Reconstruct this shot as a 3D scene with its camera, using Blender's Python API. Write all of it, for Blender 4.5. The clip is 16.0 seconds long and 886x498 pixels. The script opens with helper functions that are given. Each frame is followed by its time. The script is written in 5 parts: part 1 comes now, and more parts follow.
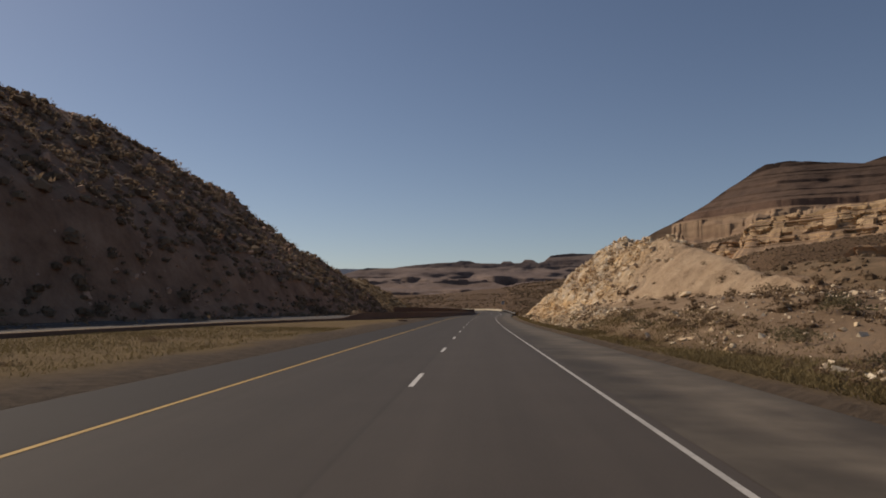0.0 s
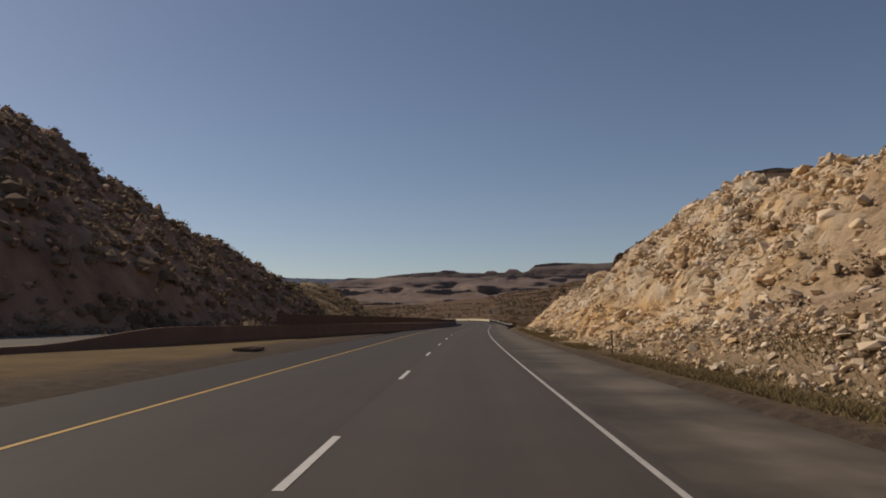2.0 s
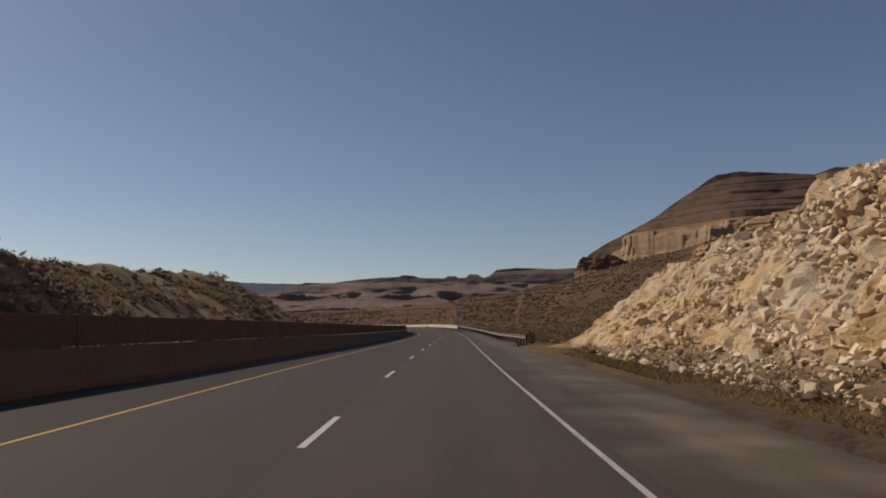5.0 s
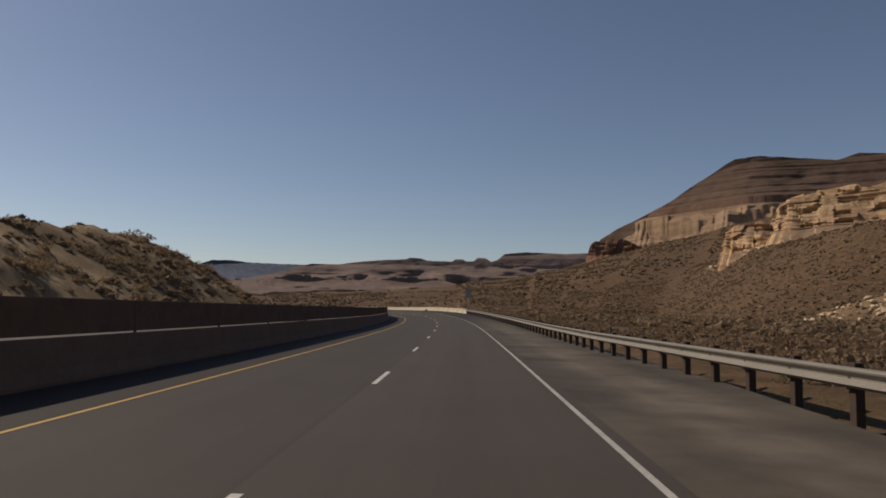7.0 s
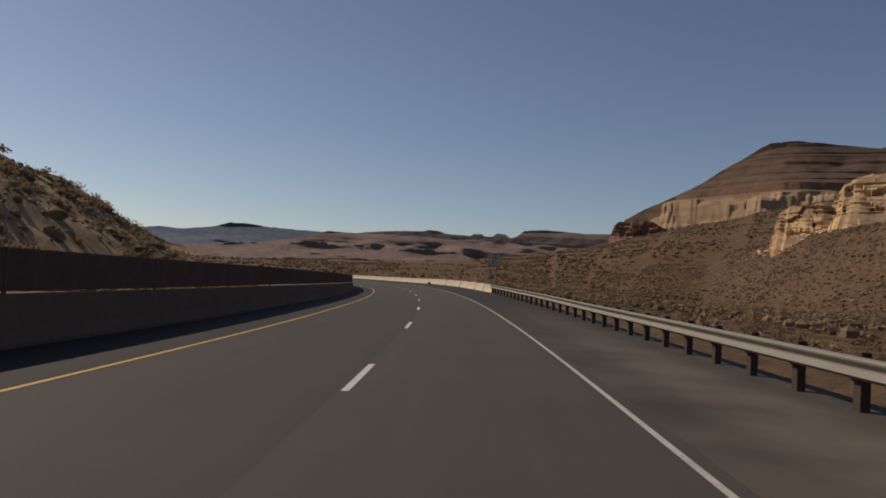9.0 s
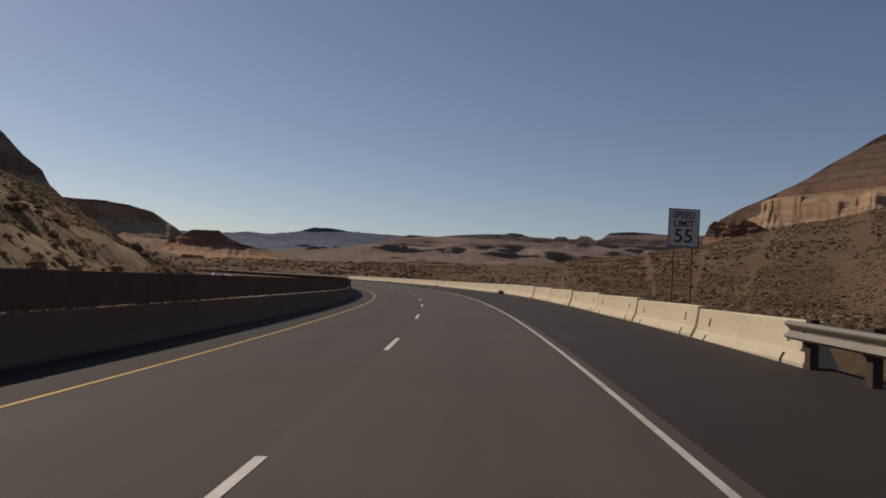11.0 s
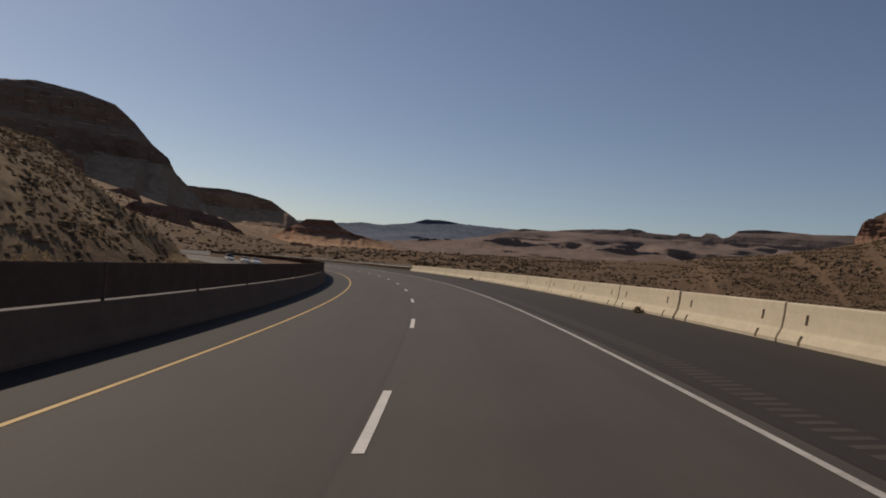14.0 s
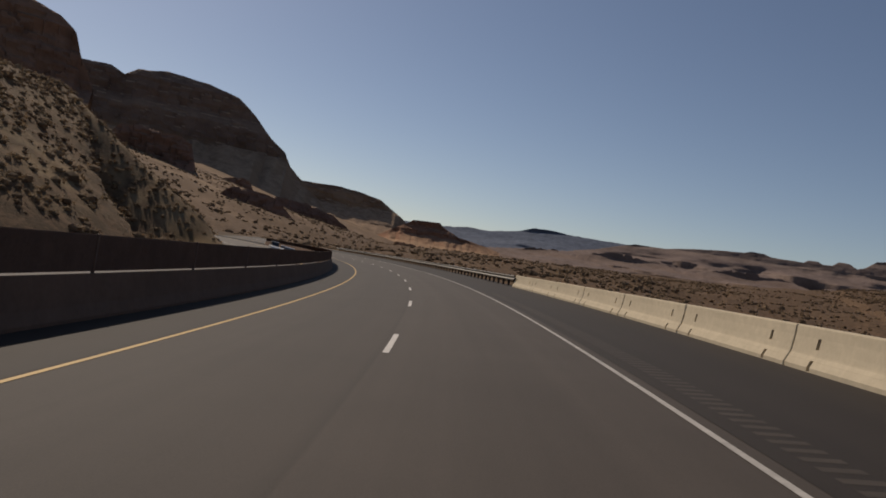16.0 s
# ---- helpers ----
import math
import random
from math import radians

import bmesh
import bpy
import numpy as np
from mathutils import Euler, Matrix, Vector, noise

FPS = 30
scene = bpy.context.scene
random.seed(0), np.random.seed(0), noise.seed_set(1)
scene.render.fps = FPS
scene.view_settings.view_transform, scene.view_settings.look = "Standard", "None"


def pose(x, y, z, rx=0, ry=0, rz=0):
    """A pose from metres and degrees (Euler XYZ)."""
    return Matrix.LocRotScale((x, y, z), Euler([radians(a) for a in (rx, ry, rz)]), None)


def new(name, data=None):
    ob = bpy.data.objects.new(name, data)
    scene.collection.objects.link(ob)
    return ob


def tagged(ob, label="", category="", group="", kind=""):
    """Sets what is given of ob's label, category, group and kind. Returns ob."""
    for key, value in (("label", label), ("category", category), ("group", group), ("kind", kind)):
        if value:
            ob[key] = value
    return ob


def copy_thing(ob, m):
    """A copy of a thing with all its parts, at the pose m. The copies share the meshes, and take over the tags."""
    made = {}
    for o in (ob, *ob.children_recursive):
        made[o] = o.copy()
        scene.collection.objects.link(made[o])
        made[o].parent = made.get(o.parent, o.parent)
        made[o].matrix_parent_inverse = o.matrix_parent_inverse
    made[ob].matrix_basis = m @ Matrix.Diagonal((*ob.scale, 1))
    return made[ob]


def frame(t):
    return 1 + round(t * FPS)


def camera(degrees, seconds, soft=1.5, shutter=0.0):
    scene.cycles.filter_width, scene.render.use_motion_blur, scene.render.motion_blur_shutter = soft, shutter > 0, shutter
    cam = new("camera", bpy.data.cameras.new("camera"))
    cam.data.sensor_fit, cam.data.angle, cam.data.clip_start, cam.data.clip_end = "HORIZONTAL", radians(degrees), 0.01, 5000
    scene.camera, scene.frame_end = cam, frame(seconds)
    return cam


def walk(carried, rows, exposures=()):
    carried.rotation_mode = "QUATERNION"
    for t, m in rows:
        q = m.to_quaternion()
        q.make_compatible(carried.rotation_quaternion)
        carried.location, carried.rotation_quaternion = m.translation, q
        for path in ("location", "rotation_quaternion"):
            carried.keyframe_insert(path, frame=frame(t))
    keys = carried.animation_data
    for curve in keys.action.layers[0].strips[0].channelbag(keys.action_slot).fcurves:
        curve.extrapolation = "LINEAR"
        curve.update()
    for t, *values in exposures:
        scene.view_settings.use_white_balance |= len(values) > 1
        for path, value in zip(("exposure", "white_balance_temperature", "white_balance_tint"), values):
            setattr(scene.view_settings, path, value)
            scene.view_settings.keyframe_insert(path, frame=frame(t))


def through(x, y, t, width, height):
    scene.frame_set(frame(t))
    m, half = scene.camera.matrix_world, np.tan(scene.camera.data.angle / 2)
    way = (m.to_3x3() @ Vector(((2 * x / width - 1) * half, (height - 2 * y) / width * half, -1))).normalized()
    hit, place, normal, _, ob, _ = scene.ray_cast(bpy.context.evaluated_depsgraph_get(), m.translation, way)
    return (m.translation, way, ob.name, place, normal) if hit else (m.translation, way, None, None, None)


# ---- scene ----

# ---- camera and its way ----
cam = camera(63.45, 16.0, soft=1.8)
walk(cam, [
    (0.0, pose(1.411, 0.665, 1.553, 94.841, 0.174, 2.941)),
    (0.5, pose(1.484, 15.012, 1.539, 95.131, -0.223, 1.785)),
    (1.0, pose(1.549, 29.309, 1.521, 95.356, -0.103, 1.517)),
    (1.5, pose(1.618, 43.506, 1.500, 95.622, -0.523, 2.301)),
    (2.0, pose(1.649, 57.539, 1.483, 95.655, 0.402, 1.644)),
    (2.5, pose(1.685, 71.442, 1.475, 92.880, 1.674, -2.116)),
    (3.0, pose(1.758, 85.241, 1.475, 92.778, 0.805, -3.204)),
    (3.5, pose(1.851, 98.978, 1.487, 93.960, 1.091, -2.552)),
    (4.0, pose(2.038, 112.727, 1.505, 94.894, 0.788, -2.146)),
    (4.2, pose(2.128, 118.236, 1.514, 95.524, 0.708, -1.469)),
    (6.3, pose(3.880, 176.104, 1.549, 96.293, -0.025, -1.838)),
    (6.5, pose(4.128, 181.560, 1.541, 96.106, -0.084, -1.598)),
    (7.0, pose(4.796, 195.044, 1.510, 94.807, -0.605, -1.003)),
    (7.5, pose(5.483, 208.472, 1.471, 95.073, -3.386, -1.589)),
    (8.0, pose(6.021, 222.014, 1.449, 94.351, -2.723, -1.232)),
    (8.5, pose(6.473, 235.669, 1.448, 94.088, -3.102, -0.636)),
    (8.7, pose(6.651, 241.173, 1.455, 92.984, -3.336, -0.295)),
    (10.8, pose(6.520, 299.379, 1.859, 92.050, -3.199, 6.108)),
    (11.0, pose(6.212, 304.851, 1.908, 92.597, -3.435, 6.873)),
    (11.5, pose(5.168, 318.394, 2.020, 92.285, -5.100, 8.786)),
    (12.0, pose(3.682, 331.910, 2.100, 92.126, -5.106, 10.194)),
    (12.5, pose(1.613, 345.494, 2.130, 91.929, -4.978, 12.207)),
    (13.0, pose(-0.852, 359.088, 2.127, 92.187, -5.080, 14.003)),
    (13.5, pose(-3.834, 372.724, 2.092, 91.396, -4.942, 15.214)),
    (14.0, pose(-7.262, 386.241, 2.070, 91.464, -5.076, 15.831)),
    (14.5, pose(-11.007, 399.481, 2.070, 91.453, -5.695, 18.337)),
    (15.0, pose(-15.153, 412.663, 2.082, 91.279, -6.952, 20.588)),
    (15.5, pose(-19.693, 425.714, 2.095, 90.794, -7.767, 22.179)),
    (16.0, pose(-24.601, 438.567, 2.108, 90.989, -9.185, 24.228)),
], exposures=[(0, 0.0, 7250, 15), (12.7, 0.0, 7250, 15), (13.4, -0.09, 7250, 15), (16, -0.09, 7250, 15)])

# ---- world and sun ----
SUN_AZ, SUN_EL = radians(62), radians(41)      # left of the first heading, above the horizon
to_sun = Vector((-math.sin(SUN_AZ) * math.cos(SUN_EL), math.cos(SUN_AZ) * math.cos(SUN_EL), math.sin(SUN_EL)))
world = bpy.data.worlds.new("world")
scene.world = world
world.use_nodes = True
wn, wl = world.node_tree.nodes, world.node_tree.links
sky = wn.new("ShaderNodeTexSky")
sky.sky_type = "NISHITA"
sky.sun_disc = False
sky.sun_elevation, sky.sun_rotation = SUN_EL, -SUN_AZ
sky.altitude, sky.air_density, sky.dust_density, sky.ozone_density = 700, 0.85, 0.7, 1.8
wn["Background"].inputs["Strength"].default_value = 0.070
wl.new(sky.outputs[0], wn["Background"].inputs["Color"])
sun = new("sun", bpy.data.lights.new("sun", "SUN"))
sun.data.energy, sun.data.angle, sun.data.color = 3.25, radians(0.53), (1.0, 0.93, 0.82)
sun.rotation_euler = to_sun.to_track_quat("Z", "Y").to_euler()
scene.view_settings.exposure = 0.0

# ---- the road's line: curvature, grade and crossfall every 40 m ----
KNOT = np.arange(-40, 761, 40.0)
CURVE = np.array([0.225, 0.092, -0.042, -0.193, -0.482, -0.468, -0.019, 0.546, 1.994, 1.883, 2.488, 2.737, 2.429, 2.286, 2.418, 2.491, 2.506, 2.504, 2.501, 2.5, 2.5]) / 1000
GRADE = np.array([0.039, -0.033, -0.105, 0.05, 0.208, -0.068, -0.353, 0.108, 0.825, 0.565, -0.112, 0.098, -0.047, -0.298, -0.391, -0.453, -0.504, -0.546, -0.577, -0.595, -0.603]) / 100
BANK = np.array([0.375, -0.057, -1.349, -2.479, -2.8, -1.883, -0.791, -0.543, 1.298, 5.983, 9.355, 9.249, 9.527, 9.952, 10.145, 10.199, 10.19, 10.159, 10.128, 10.1, 10.075]) / 100
LINE_S = np.arange(-40, 761, 2.0)


def summed(v):
    c = np.concatenate([[0], np.cumsum(v[1:] + v[:-1])])
    return c - np.interp(0, LINE_S, c)


HEAD = summed(np.interp(LINE_S, KNOT, CURVE))
LINE_X, LINE_Y, LINE_Z = summed(-np.sin(HEAD)), summed(np.cos(HEAD)), summed(np.interp(LINE_S, KNOT, GRADE))
LINE_B = np.interp(LINE_S, KNOT, BANK)
# straight on past both ends
HEAD0, HEAD1 = HEAD[0], HEAD[-1]


def heading(s):
    return np.interp(s, LINE_S, HEAD)


def road_at(s, l, up=0.0):
    """World place of the point at s along the centre dashes, l to the right of them, up above the road's plane."""
    s, l = np.asarray(s, float), np.asarray(l, float)
    a = heading(s)
    over = np.where(s < LINE_S[0], s - LINE_S[0], np.where(s > LINE_S[-1], s - LINE_S[-1], 0.0))
    x = np.interp(s, LINE_S, LINE_X) - np.sin(a) * over + l * np.cos(a)
    y = np.interp(s, LINE_S, LINE_Y) + np.cos(a) * over + l * np.sin(a)
    z = np.interp(s, LINE_S, LINE_Z) + l * np.interp(s, LINE_S, LINE_B) + up
    return np.stack(np.broadcast_arrays(x, y, z), -1)


def road_sl(x, y):
    """s and l of the nearest place of the road's line for arrays of world places."""
    x, y = np.asarray(x, float).ravel(), np.asarray(y, float).ravel()
    s, l = np.empty_like(x), np.empty_like(x)
    for i in range(0, len(x), 20000):
        px, py = x[i:i + 20000], y[i:i + 20000]
        k = ((px[:, None] - LINE_X[None, ::4]) ** 2 + (py[:, None] - LINE_Y[None, ::4]) ** 2).argmin(1) * 4
        k = np.minimum(k, len(LINE_S) - 1)
        for _ in range(2):
            a = np.interp(LINE_S[k], LINE_S, HEAD) if _ == 0 else heading(ss)
            cx = LINE_X[k] if _ == 0 else np.interp(ss, LINE_S, LINE_X)
            cy = LINE_Y[k] if _ == 0 else np.interp(ss, LINE_S, LINE_Y)
            s0 = LINE_S[k] if _ == 0 else ss
            ds = -(px - cx) * np.sin(a) + (py - cy) * np.cos(a)
            ss = s0 + (np.clip(ds, -8, 8) if _ == 0 else ds)
        a = heading(ss)
        over = ss - np.clip(ss, LINE_S[0], LINE_S[-1])
        cx = np.interp(ss, LINE_S, LINE_X) - np.sin(a) * over
        cy = np.interp(ss, LINE_S, LINE_Y) + np.cos(a) * over
        s[i:i + 20000], l[i:i + 20000] = ss, (px - cx) * np.cos(a) + (py - cy) * np.sin(a)
    return s, l


def wall_l(s):
    """Where the median barrier stands: it leaves the far roadway and closes up to this one."""
    return np.interp(s, [-60, 20, 60, 80, 100, 120, 135, 160, 190, 760], [-25, -23.5, -20, -16.5, -12.8, -10.1, -8.45, -7.0, -6.2, -6.2])


def opp_l(s):
    """Centre of the other roadway."""
    return np.interp(s, [-60, 20, 60, 100, 140, 190, 760], [-33, -31, -27.5, -20.5, -15.5, -13.0, -13.0])


def road_edge(s):
    """Outer edge of the paved shoulder."""
    return np.interp(s, [-60, 196, 212, 800], [6.9, 6.9, 8.0, 8.0])


def smooth(a, b, v):
    t = np.clip((v - a) / (b - a), 0, 1)
    return t * t * (3 - 2 * t)


_RNG = np.random.RandomState(7)
_LAT = _RNG.rand(256, 256)


def vnoise(x, y):
    """Smooth noise of unit cell, 0 to 1."""
    xi, yi = np.floor(x).astype(int), np.floor(y).astype(int)
    u, v = x - xi, y - yi
    u, v = u * u * (3 - 2 * u), v * v * (3 - 2 * v)
    a, b = _LAT[xi % 256, yi % 256], _LAT[(xi + 1) % 256, yi % 256]
    c, d = _LAT[xi % 256, (yi + 1) % 256], _LAT[(xi + 1) % 256, (yi + 1) % 256]
    return (a * (1 - u) + b * u) * (1 - v) + (c * (1 - u) + d * u) * v


def fnoise(x, y, size, octaves=4):
    """Noise about 0 with cells of that many metres and finer."""
    out, amp, k = 0.0, 1.0, 1.0 / size
    for i in range(octaves):
        out = out + amp * (vnoise(x * k + 17.3 * i, y * k + 5.1 * i) - 0.5)
        amp, k = amp * 0.5, k * 2.03
    return out


def along(x, y, pts):
    """For arrays of places: distance to the ridge polyline of (x, y, height) and the height there."""
    best, hh = np.full(x.shape, 1e9), np.zeros(x.shape)
    for (x0, y0, h0), (x1, y1, h1) in zip(pts, pts[1:]):
        dx, dy = x1 - x0, y1 - y0
        t = np.clip(((x - x0) * dx + (y - y0) * dy) / (dx * dx + dy * dy), 0, 1)
        d = np.hypot(x - x0 - t * dx, y - y0 - t * dy)
        m = d < best
        best, hh = np.where(m, d, best), np.where(m, h0 + t * (h1 - h0), hh)
    return best, hh


# ridges of the near hills: x, y, height
HILL_A = [(-115, -160, 64), (-85, -20, 45), (-64, 60, 32.3), (-57, 110, 29.9), (-51, 141, 25.4), (-44, 172, 16.0), (-38, 192, 11), (-27, 214, 2)]
HILL_A2 = [(-180, -160, 62), (-150, 60, 48), (-110, 150, 30), (-80, 200, 14)]
HILL_B = [(-100, 190, 8), (-70, 215, 11), (-58, 242, 12.5), (-58, 270, 13.6), (-57, 305, 14.8), (-56, 335, 16.0), (-55, 357, 15.4), (-54, 378, 9.5), (-52, 410, 3), (-50, 440, -1)]
HILL_C = [(-260, 380, 47), (-190, 440, 37), (-150, 494, 26.5), (-172, 548, 27), (-150, 553, 12), (-128, 553, 1)]
HILL_R = [(46, 8, 2.0), (38, 34, 2.4), (33, 55, 2.5), (29, 72, 5), (26, 92, 10), (23, 118, 11.9), (26, 136, 12.0), (27, 156, 10.8), (26, 170, 9), (20, 190, 5), (14, 197, -0.5)]
HILL_R2 = [(90, 50, 5), (70, 100, 9), (64, 140, 11), (60, 165, 8), (60, 195, 2)]
FOOT = [(-900, 2000, 20), (-500, 2060, 36), (-88, 2092, 53), (98, 2091, 73), (283, 2072, 104), (426, 2043, 134), (562, 2003, 173), (725, 1940, 214), (861, 1873, 246), (963, 1814, 268), (1300, 1600, 330)]
HILL_R3 = [(122, 424, -3), (138, 418, 5), (152, 414, 9), (178, 412, 12), (206, 412, 17), (262, 398, 27)]


def ridge_h(x, y, pts, slope, round_top=2.0):
    d, h = along(x, y, pts)
    return h - slope * (np.sqrt(d * d + round_top ** 2) - round_top)


def ground_h(x, y):
    x, y = np.asarray(x, float), np.asarray(y, float)
    shape = x.shape
    s, l = road_sl(x, y)
    s, l = s.reshape(shape), l.reshape(shape)
    near_s = np.clip(s, -40, 760)
    ol, wlat = opp_l(near_s), wall_l(near_s)
    edge_l = ol - 6.5                                # far edge of the other roadway
    plane = np.interp(near_s, LINE_S, LINE_Z) + np.clip(l, -22, 9.6) * np.interp(near_s, LINE_S, LINE_B)
    under = smooth(0.9, -0.1, l - road_edge(near_s)) * smooth(-6.9, -5.8, l)
    u2 = smooth(6.5, 5.6, np.abs(l - ol))
    shelf = plane - 0.05 - 0.45 * np.maximum(under, u2)
    # open land
    far = np.hypot(x, y - 250)
    land = -5.0 + fnoise(x, y, 60, 4) * 3.0 + smooth(700, 4500, far) * 60 + fnoise(x, y, 400, 3) * smooth(200, 900, far) * 14
    # scrub slope that rises to the cliffs
    dr = (x - 10) * math.cos(radians(-8)) + (y - 190) * math.sin(radians(-8))
    ramp = np.maximum(dr - 8, 0)
    land = land + 0.04 * np.minimum(ramp, 70) + 0.60 * np.clip(ramp - 66, 0, 80) * (1 - 0.8 * smooth(540, 420, y)) + 0.10 * np.clip(ramp - 146, 0, 1200)
    # long scrub slope below the mesa's cliffs
    fd, fh = along(x, y, FOOT)
    land = np.maximum(land, fh * np.clip(1 - fd / 1450, -1, 1) + fnoise(x, y, 90, 4) * 9 - 4)
    # slope on the other side of the valley's floor
    dl = -(x + 60) * math.cos(radians(26)) - (y - 420) * math.sin(radians(26))
    land = land + 0.24 * np.clip(dl - 30, 0, 600) * smooth(330, 520, y)
    out_r = smooth(9.6, 30, l) * smooth(150, 230, near_s) + smooth(10, 60, l) * smooth(230, 150, near_s)
    out_l = smooth(0, 45, edge_l - l)
    w = np.where(l > 0, out_r, out_l)
    w = np.where((s < -45) | (s > 770), np.maximum(w, smooth(770, 900, s)), w)
    h = shelf * (1 - w) + land * w
    # near hills
    rough = fnoise(x, y, 14, 5)
    gate_l = smooth(-0.5, 6, edge_l - l)
    for pts, slope in ((HILL_A, 0.92), (HILL_A2, 0.5), (HILL_B, 0.6), (HILL_C, 0.55)):
        r = ridge_h(x, y, pts, slope)
        r = r + rough * (0.9 if pts is HILL_C else 2.2) + np.abs(fnoise(x * 0.8 + y * 0.25, y * 1.1, 9, 4)) * (2.6 if pts is HILL_A or pts is HILL_A2 else 0.8) * smooth(0, 6, r) - 0.5
        h = np.maximum(h, np.where(l < 0, r * gate_l + shelf * (1 - gate_l), -99))
    gate_r = smooth(9.6, 12.5, l)
    cut = ridge_h(x, y, HILL_R, 1.02, 1.5)
    cut = np.maximum(cut, 0.5 * cut + 0.9)
    steps = np.abs(fnoise(x, y, 6, 4)) * 2.4 + fnoise(x * 1.0, y * 1.0, 2.3, 2) * 0.6 - 0.5
    cut = cut + steps * smooth(0, 3, cut) * (0.35 + 0.65 * smooth(78, 104, y))
    cut = np.maximum(cut, (0.28 * np.clip(l - 9.4, 0, 9) + fnoise(x, y, 5, 3) * 0.35 + 1.0) * smooth(15, 45, s) * smooth(125, 95, s) * (l < 60) - 1.0)
    back = np.maximum(ridge_h(x, y, HILL_R2, 0.45, 3), ridge_h(x, y, HILL_R3, 0.4, 3)) + rough * 1.5
    h = np.maximum(h, np.where(l > 0, np.maximum(cut, back) * gate_r + shelf * (1 - gate_r), -99))
    return h


# ---- materials ----
def material(name, rough=0.9, metal=0.0):
    m = bpy.data.materials.new(name)
    m.use_nodes = True
    b = m.node_tree.nodes["Principled BSDF"]
    b.inputs["Roughness"].default_value, b.inputs["Metallic"].default_value = rough, metal
    b.inputs["Specular IOR Level"].default_value = 0.12 if rough >= 0.9 else (0.28 if rough > 0.75 else 0.5)
    return m, m.node_tree.nodes, m.node_tree.links, b


def noise_node(n, k, scale, detail=6, rough=0.6, vec=None):
    t = n.new("ShaderNodeTexNoise")
    t.inputs["Scale"].default_value, t.inputs["Detail"].default_value, t.inputs["Roughness"].default_value = scale, detail, rough
    if vec is not None:
        k.new(vec, t.inputs["Vector"])
    return t.outputs["Fac"]


def ramp_node(n, k, fac, stops):
    r = n.new("ShaderNodeValToRGB")
    r.color_ramp.elements[0].position, r.color_ramp.elements[0].color = stops[0][0], (*stops[0][1], 1)
    r.color_ramp.elements[1].position, r.color_ramp.elements[1].color = stops[-1][0], (*stops[-1][1], 1)
    for p, c in stops[1:-1]:
        r.color_ramp.elements.new(p).color = (*c, 1)
    k.new(fac, r.inputs["Fac"])
    return r.outputs["Color"]


def mix_node(n, k, fac, a, b, kind="MIX"):
    m = n.new("ShaderNodeMix")
    m.data_type, m.blend_type = "RGBA", kind
    for v, i in ((fac, 0), (a, 6), (b, 7)):
        if hasattr(v, "node"):
            k.new(v, m.inputs[i])
        else:
            m.inputs[i].default_value = v if i == 0 else (*v, 1)
    return m.outputs[2]


def bump_node(n, k, b, height, strength, dist):
    u = n.new("ShaderNodeBump")
    u.inputs["Strength"].default_value, u.inputs["Distance"].default_value = strength, dist
    k.new(height, u.inputs["Height"])
    k.new(u.outputs["Normal"], b.inputs["Normal"])


def place(n):
    return n.new("ShaderNodeNewGeometry").outputs["Position"]


def plain(name, colour, rough=0.8, metal=0.0, grain=8.0, vary=0.25, bump=0.3, per_piece=False):
    """A surface of one colour with grain at two scales."""
    m, n, k, b = material(name, rough, metal)
    p = n.new("ShaderNodeTexCoord").outputs["Object"]
    big, fine = noise_node(n, k, grain * 0.12, 4, 0.6, p), noise_node(n, k, grain, 8, 0.7, p)
    lo, hi = tuple(c * (1 - vary) for c in colour), tuple(min(1, c * (1 + vary)) for c in colour)
    c = mix_node(n, k, 0.5, ramp_node(n, k, big, [(0.3, lo), (0.7, hi)]), ramp_node(n, k, fine, [(0.3, lo), (0.7, hi)]))
    if per_piece:
        info = n.new("ShaderNodeNewGeometry").outputs["Random Per Island"] if per_piece == "island" else n.new("ShaderNodeObjectInfo").outputs["Random"]
        c = mix_node(n, k, 0.55, c, ramp_node(n, k, info, [(0.0, tuple(v * 0.6 for v in colour)), (1.0, tuple(min(1, v * 1.35) for v in colour))]))
    k.new(c, b.inputs["Base Color"])
    if bump:
        bump_node(n, k, b, fine, bump, 0.02)
    return m


